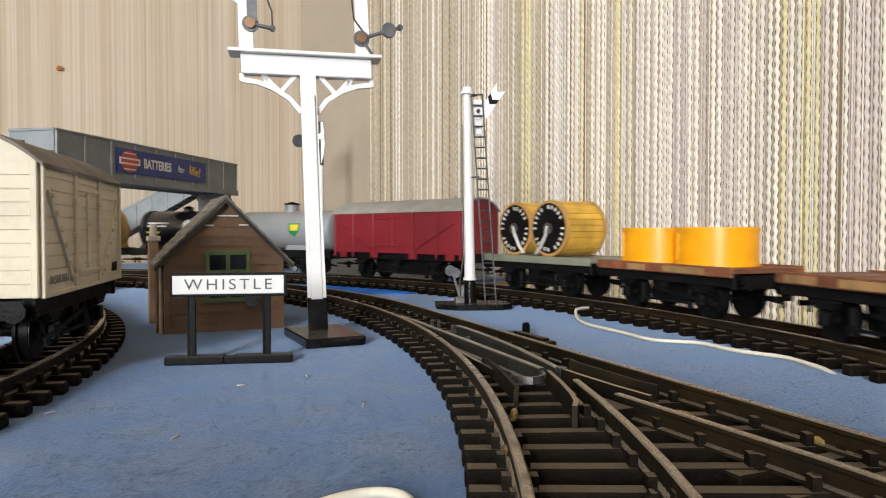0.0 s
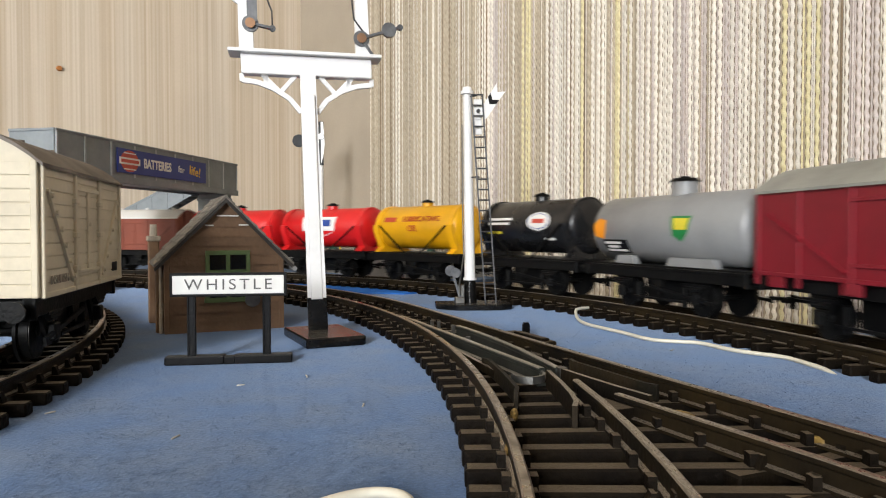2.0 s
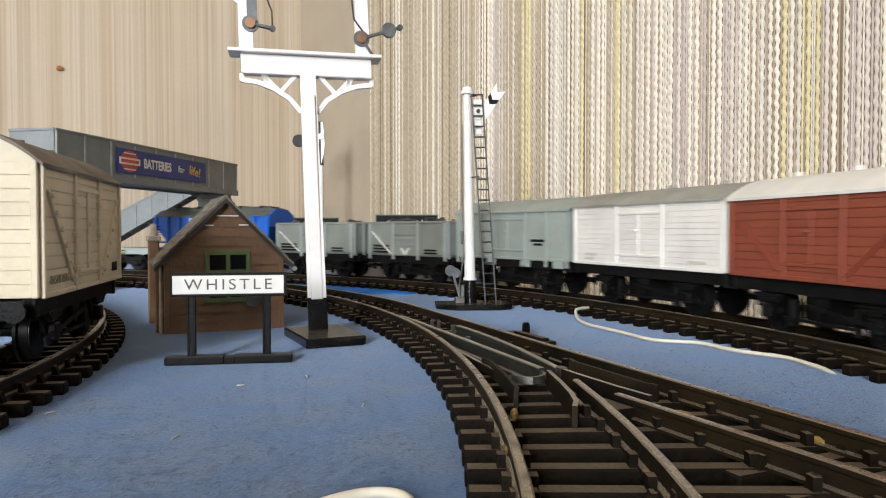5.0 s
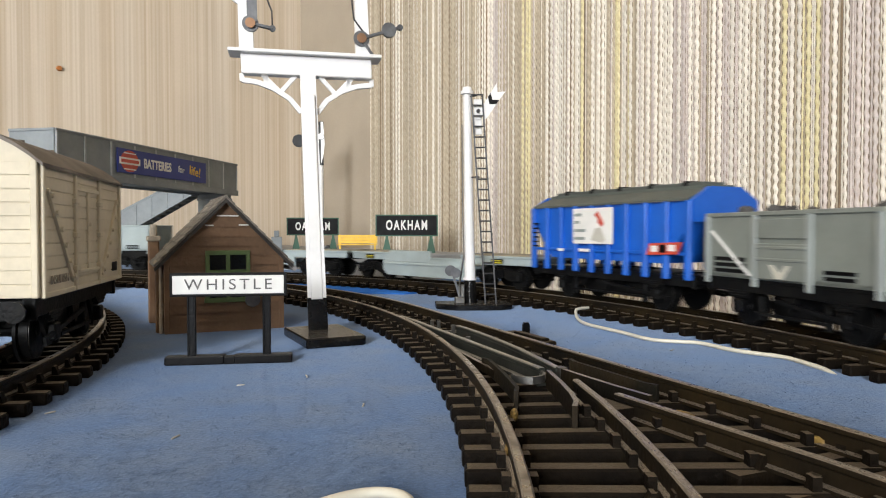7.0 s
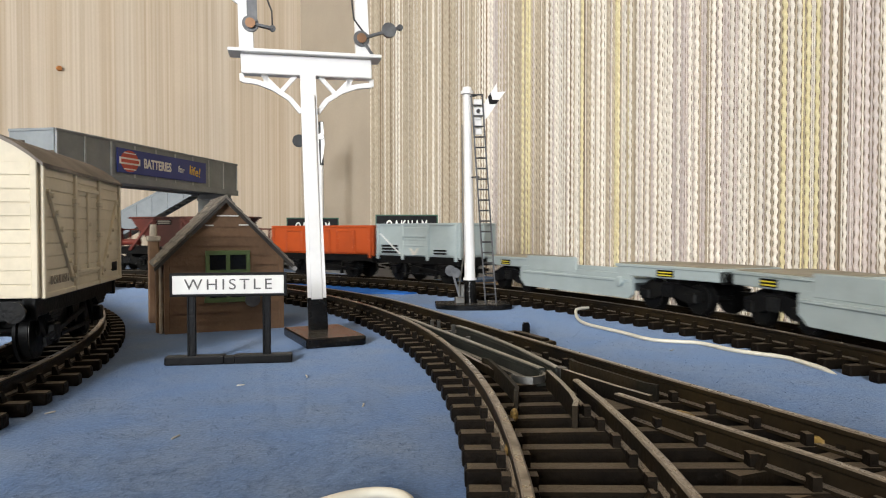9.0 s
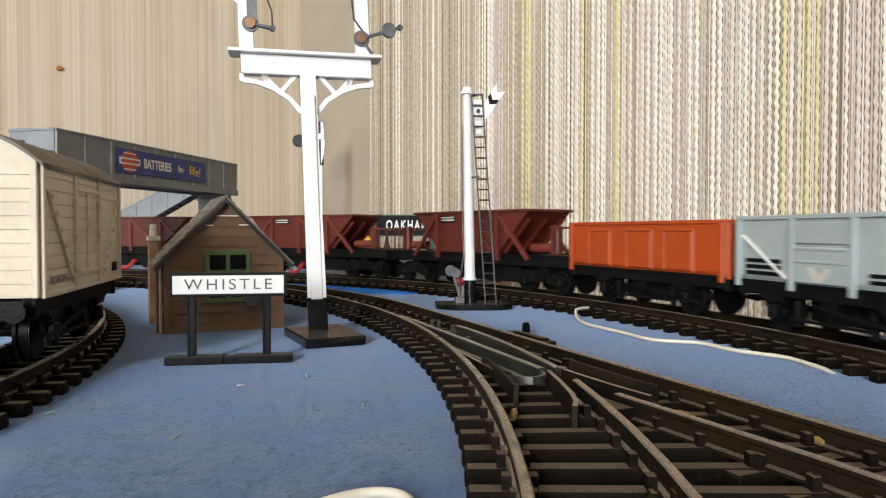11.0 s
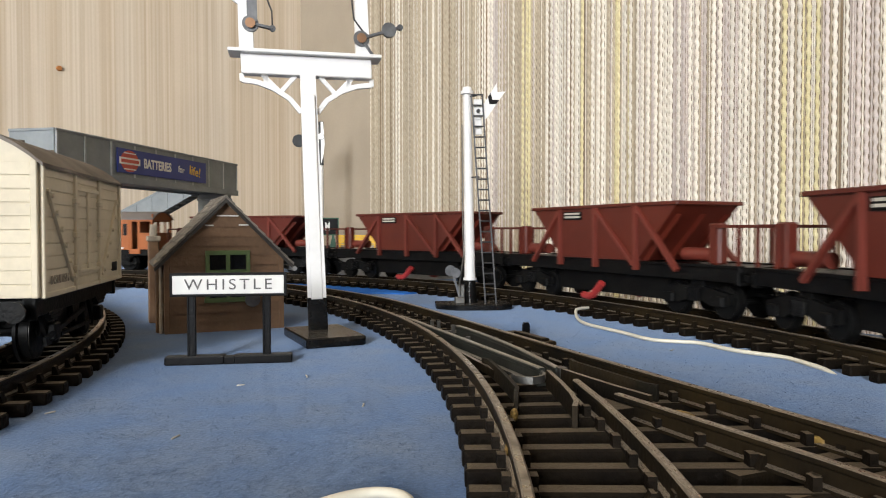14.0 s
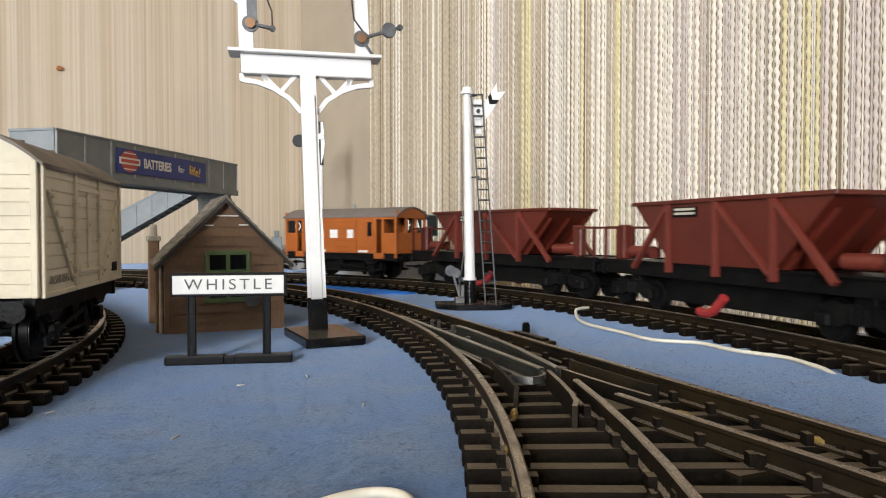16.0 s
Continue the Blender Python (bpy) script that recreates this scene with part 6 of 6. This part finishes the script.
def well_wagon(off, L=150.0):
    ob = thing("well_wagon", "pale blue-grey bogie well wagon running empty", "well wagon")
    for x0, x1, xb in ((-L / 2, -37, -56), (24, L / 2, 50)):
        bm = bmesh.new()
        box(bm, x0, x1, -14, 14, 12.0, 16.0, 0.3)
        box(bm, x0, x1, -14.5, 14.5, 15.4, 16.5, 0.2)
        p = part("end_platform", bm, LOWGREY, ob)
        bm = bmesh.new()
        box(bm, x0 + 1.2, x1 - 1.2, -13, 13, 16.4, 16.9, 0.15)
        part("deck_plate", bm, PLATE, p, "dusty tan deck")
        bars(p, BLACK, ((xb - 4, xb + 4, 12.6, 15.0),), -14.2, "lettering_panel")
        bars(p, LABELY, ((xb - 3.4, xb + 3.4, 14.0, 14.4),), -14.4)
        bars(p, LABELY, ((xb - 3.4, xb + 3.4, 13.0, 13.4),), -14.4)
        bogie(ob, xb, 12.0, 22.0)
    for s in (-1, 1):
        bm = bmesh.new()
        prism(bm, [(-43, 11.6), (-41, 12.8), (31, 12.8), (33, 11.6), (33, 5.0), (31, 3.4), (-39, 3.4), (-43, 6.4)], s * 12.6, s * 14.2, "y")
        girder = part("side_girder", bm, LOWGREY, ob)
        bm = bmesh.new()
        box(bm, -41, 31, s * 12, s * 14.9, 9.6, 10.6, 0.15)
        part("girder_rib", bm, LOWGREY, girder)
        bm = bmesh.new()
        rod(bm, (27, s * 14, 9.6), (27, s * 16, 9.6), 2.0, 1.8, 14)
        part("winch_boss", bm, LOWGREY, girder)
    bm = bmesh.new()
    box(bm, -41, 31, -12.8, 12.8, 9.0, 10.6, 0.2)
    part("well_floor", bm, LOWGREY, ob)
    bm = bmesh.new()
    box(bm, -37, -1, -14.4, -12.8, 11.3, 17.8, 0.3)
    part("raised_side", bm, LOWGREY, ob)
    buffers(ob, L, 13.6, FRAME)
    aboard(ob, off)
PLATE = plastic("dusty_tan_deck", (0.30, 0.27, 0.20), 0.6, 0.15)
well_wagon(-1470)
well_wagon(-1627.5)
open_wagon("mineral_wagon", "pale blue-grey steel mineral wagon with raised ribs", -1756, 68, 14.8, 33.2, LOWGREY, LOWGREY, "mineral")
open_wagon("open_wagon", "bright orange open wagon with planked doors", -1842, 87, 14.8, 32.4, ORANGE, ORANGE, "orange")


# -- ore hoppers --
def ore_hopper():
    ob = thing("ore_hopper", "red oxide bogie ore hopper with worn ribs", "hopper wagon", "ore hoppers in the train")
    h, base, top = 15.0, 18.0, 39.0
    def shell(inset, z0):
        return [(-45 + inset, -h + inset, top), (45 - inset, -h + inset, top), (45 - inset, h - inset, top), (-45 + inset, h - inset, top),
                (-24, -h + inset + 0.4, z0), (24, -h + inset + 0.4, z0), (24, h - inset - 0.4, z0), (-24, h - inset - 0.4, z0)]
    bm = bmesh.new()
    o = [bm.verts.new(p) for p in shell(0, base)]
    i_ = [bm.verts.new(p) for p in shell(1.0, base + 1.2)]
    for a, b in ((0, 1), (1, 2), (2, 3), (3, 0)):
        bm.faces.new((o[a], o[b], o[b + 4], o[a + 4]))
        bm.faces.new((i_[b], i_[a], i_[a + 4], i_[b + 4]))
        bm.faces.new((o[b], o[a], i_[a], i_[b]))
    bm.faces.new((o[4], o[5], o[6], o[7]))
    bm.faces.new((i_[7], i_[6], i_[5], i_[4]))
    bmesh.ops.recalc_face_normals(bm, faces=bm.faces[:])
    b = part("body", bm, OXIDE, ob, "", None)
    bm = bmesh.new()
    for s in (-1, 1):
        box(bm, -45.8, 45.8, s * (h - 0.4), s * (h + 0.9), top - 0.9, top + 0.5, 0.25)
        box(bm, s * 45.8, s * 44.2, -h - 0.6, h + 0.6, top - 0.9, top + 0.5, 0.25)
    part("top_rim", bm, OXIDE, ob)
    for s in (-1, 1):
        y = s * (h + 0.1)
        for x in (-24, 0, 24):
            bm = bmesh.new()
            bar(bm, (x, y, top - 0.8), (x, y - s * 0.1, base - 3.4), 1.6, 2.2, (0, 1, 0))
            part("rib", bm, OXRIB, b)
        for a, c in ((-24, -45), (0, 23), (24, 45)):
            bm = bmesh.new()
            bar(bm, (a, y, top - 1), (c, y, base - (2.6 if abs(c) > 40 else 1.4)), 1.5, 2.0, (0, 1, 0))
            part("diagonal_rib", bm, OXRIB, b)
        bm = bmesh.new()
        box(bm, -21.5, -9, y - 0.25, y + 0.25, top - 5.4, top - 2.0)
        lp_ = part("label_panel", bm, BLACK, ob, "black lettering panel", None)
        bm = bmesh.new()
        for z in (top - 3.2, top - 4.6):
            box(bm, -20.5, -10, y + s * 0.2, y + s * 0.35, z, z + 0.8)
        part("lettering_bar", bm, PALEDIRT, lp_, "", None)
        bm = bmesh.new()
        box(bm, -70, 70, s * 11.4, s * 13.2, base - 5.6, base - 0.1, 0.2)
        box(bm, -70, 70, s * 11.0, s * 14.0, base - 1.0, base - 0.1, 0.1)
        part("sole_girder", bm, FRAME, ob)
        bm = bmesh.new()
        pts = [(-9.5, 2.6), (-6, 2.2), (-3, 3.2), (0.5, 6.4), (2.4, 8.2)]
        for p, q in zip(pts, pts[1:]):
            rod(bm, (p[0], s * 13.4, p[1]), (q[0], s * 13.4, q[1]), 1.5, 1.5, 10)
        part("discharge_lever", bm, LAMPRED, ob, "red discharge lever")
    bm = bmesh.new()
    box(bm, -70, 70, -11.2, 11.2, base - 3.6, base - 0.6)
    box(bm, -34, 34, -8, 8, 4.0, base - 3)
    part("floor_frame", bm, FRAME, ob)
    for e in (-1, 1):
        bm = bmesh.new()
        rod(bm, (e * 42, -8.5, base + 3.0), (e * 58, -8.5, base + 3.0), 2.3, 2.3, 14)
        rod(bm, (e * 58, -8.5, base + 3.0), (e * 59.4, -8.5, base + 3.0), 2.3, 1.2, 14)
        part("brake_cylinder", bm, OXRIB, ob, "worn red brake cylinder")
        for y in (-12.8, 12.8):
            bm = bmesh.new()
            for x in (e * 69, e * 60):
                bar(bm, (x, y, base - 1), (x, y, base + 12.6), 1.0, 1.0, (1, 0, 0))
            bar(bm, (e * 59.6, y, base + 12.4), (e * 69.4, y, base + 12.4), 1.0, 1.0)
            part("handrail", bm, OXIDE, ob)
        bm = bmesh.new()
        bar(bm, (e * 69, -12.8, base + 12.4), (e * 69, 12.8, base + 12.4), 1.0, 1.0)
        part("end_rail", bm, OXIDE, ob)
        bm = bmesh.new()
        for y in (-11.5, 0, 11.5):
            prism(bm, [(e * 24, base), (e * 27, base), (e * 44, base + 17), (e * 41.5, base + 17)], y - 0.7, y + 0.7, "y")
        box(bm, min(e * 56, e * 61), max(e * 56, e * 61), -12.4, -8.4, base, base + 13.5, 0.5)
        part("end_support", bm, OXIDE, ob)
        bogie(ob, e * 50, base - 3.4, 22, 5.4)
    buffers(ob, 140, 13.8)
    return ob


oh = ore_hopper()
aboard(oh, -1965)
for off in (-2113, -2262, -2411, -2560.5):
    aboard(copy_thing(oh, pose(0, 0, 0)), off)


# -- brake van --
def brake_van(off, L=97.0):
    ob = thing("brake_van", "orange-brown goods brake van with open verandas", "brake van")
    h, floor, eave, v = 14.2, 15.4, 38.4, 18.0
    CAB = plastic("orange_brown_plastic", (0.37, 0.095, 0.012), 0.45)
    bm = bmesh.new()
    box(bm, -L / 2 + v, L / 2 - v, -h, h, floor, eave, 0.2)
    b = part("cabin", bm, CAB, ob)
    for s in (-1, 1):
        for i in range(6):
            bm = bmesh.new()
            z = floor + 0.3 + i * 3.75
            box(bm, -L / 2 + v + 0.2, L / 2 - v - 0.2, s * h, s * (h + 0.25), z, z + 3.5, 0.06)
            part("plank", bm, CAB, b, "", None)
        for x in (-16, 16):
            bm = bmesh.new()
            box(bm, x - 0.7, x + 0.7, s * h, s * (h + 0.8), floor, eave - 0.4, 0.2)
            part("stanchion", bm, CAB, b)
        for e in (-1, 1):
            bm = bmesh.new()                             # low veranda side, posts and doorway
            x0, x1 = sorted((e * (L / 2 - 11.5), e * L / 2))
            box(bm, x0, x1, s * h, s * (h - 0.9), floor, floor + 12.5, 0.15)
            for x in (e * (L / 2 - 0.9), e * (L / 2 - 10.8), e * (L / 2 - v + 1.0)):
                box(bm, x - 0.9, x + 0.9, s * (h + 0.2), s * (h - 1.4), floor - 2.4, eave, 0.15)
            box(bm, min(x0, e * (L / 2 - v)), max(x1, e * (L / 2 - v)), s * (h + 0.1), s * (h - 0.9), eave - 2.4, eave + 0.2, 0.15)
            box(bm, min(e * (L / 2 - v), e * (L / 2 - 10)), max(e * (L / 2 - v), e * (L / 2 - 10)), s * (h + 0.4), s * (h - 1), floor - 3.0, floor + 0.6, 0.15)
            part("veranda_side", bm, CAB, ob)
            if s < 0:
                bm = bmesh.new()
                xw = e * (L / 2 - v - 3.2)
                box(bm, xw - 1.6, xw + 1.6, -h - 0.4, -h - 0.1, eave - 12.5, eave - 4, 0)
                part("lookout_window", bm, DARKGLASS, b, "dark lookout window", None)
    for e in (-1, 1):
        bm = bmesh.new()
        x0, x1 = sorted((e * (L / 2 - 0.9), e * L / 2))
        box(bm, x0, x1, -h, h, floor, floor + 12.5, 0.15)
        for y in (-h + 0.8, -4.5, 4.5, h - 0.8):
            box(bm, x0, x1, y - 0.8, y + 0.8, floor + 12, eave + 3.0, 0.15)
        prism(bm, [(-h, eave - 1.6), (h, eave - 1.6)] + arch(h, eave, 4.6)[::-1], x0, x1, "x")
        part("end_screen", bm, CAB, ob)
        bm = bmesh.new()
        xs = sorted((e * (L / 2 - v), e * L / 2))
        box(bm, xs[0], xs[1], -h, h, floor - 0.4, floor + 0.4)
        part("veranda_floor", bm, FRAME, ob)
    r = roof(ob, L, h, eave, 4.6, plastic("brown_grey_van_roof", (0.16, 0.14, 0.13), 0.6), 1.0)
    bm = bmesh.new()
    rod(bm, (-2, 3, eave + 4), (-2, 3, eave + 8), 1.6, 1.5, 12)
    part("stove_pipe", bm, ROOFGREY, r, "grey stove pipe")
    for x0, x1 in ((-16.5, -12), (-6, 0.5), (9, 14)):
        bars(ob, SIGNWHITE, ((x0, x1, eave - 13.6, eave - 8.4),), -h - 0.45, "livery_mark")
    bars(ob, SIGNWHITE, ((18, 26, floor + 0.6, floor + 2.0), (-16, -10, floor + 0.6, floor + 2.0)), -h - 0.45, "lettering_bar")
    for s in (-1, 1):
        bm = bmesh.new()
        bar(bm, (-32, s * 14, 4.6), (32, s * 14, 4.6), 2.2, 0.8)
        for x in (-30, 30):
            bar(bm, (x, s * 13.6, 4.6), (x, s * 13.6, 12), 0.9, 0.9, (1, 0, 0))
        part("footboard", bm, FRAME, ob)
    underframe(ob, L, 54, floor)
    aboard(ob, off)
brake_van(-2691)

# -- standing van on the siding --
FV_L, FV_H, FV_F, FV_E = 67.0, 14.8, 15.0, 43.2
fv = planked_van("fish_van", "cream planked insulated van with brown-grey roof", 0, FV_L, FV_H, FV_F, FV_E, 6.4, CREAM, BROWNROOF, False, 10,
                 m=pose(-105.1 * M, 173.3 * M, RAIL_Z * M, 0, 0, 282.4))
for e in (-1, 1):                                    # raking straps with bolt heads
    bm = bmesh.new()
    a, b = Vector((e * (FV_L / 2 - 3.5), FV_H + 0.55, FV_E - 5.5)), Vector((e * 12.6, FV_H + 0.55, FV_F + 2.2))
    tilt = math.degrees(math.atan2(b.z - a.z, b.x - a.x))
    mid = (a + b) / 2
    box(bm, -(b - a).length / 2, (b - a).length / 2, -0.35, 0.45, -0.55, 0.55, 0.12, pose(*mid, 0, -tilt, 0))
    strap = part("brace", bm, CREAM, fv)
    for k in range(6):
        p = a + (b - a) * (0.06 + 0.176 * k)
        bm = bmesh.new()
        rod(bm, (p.x, p.y + 0.3, p.z), (p.x, p.y + 1.0, p.z), 0.65, 0.5, 8)
        part("bolt_head", bm, CREAM, strap)
for x in (-10.4, 10.4):                              # door posts and hinges
    for z in (FV_F + 5, FV_F + 13, FV_F + 21):
        bm = bmesh.new()
        box(bm, x - 1.5, x + 1.5, FV_H, FV_H + 1.3, z - 0.7, z + 0.7, 0.2)
        part("hinge", bm, CREAM, fv)
letters("lettering", "INSULFISH", 2.7, mat("faded_grey_letter", (0.36, 0.32, 0.25), 0.7), fv, pose(0.0220, 0.01525, 0.0182, 90, 0, 180), 0.1)
bm = bmesh.new()
box(bm, -30.4, -24.6, 14.9, 15.24, 17.4, 20.0)
part("number_panel", bm, BLACK, fv, "small dark panel", None)


# ---- motion of the train ----
TRAIN_S = [0.0, 66.0, 136.6, 214.6, 300.2, 388.6, 475.1, 557.3, 637.3, 717.8, 799.4, 881.8, 964.5, 1047.0, 1128.9, 1207.6, 1279.2, 1342.5, 1402.0, 1462.9,
           1525.7, 1589.9, 1655.1, 1720.9, 1787.3, 1855.3, 1923.0, 1988.0, 2049.8, 2107.5, 2162.6, 2215.4, 2266.9]


def motions():
    for ob, off, local in TRAIN:
        walk(ob, [(k * 0.5, on_outer(s + off) @ local) for k, s in enumerate(TRAIN_S)])


motions()
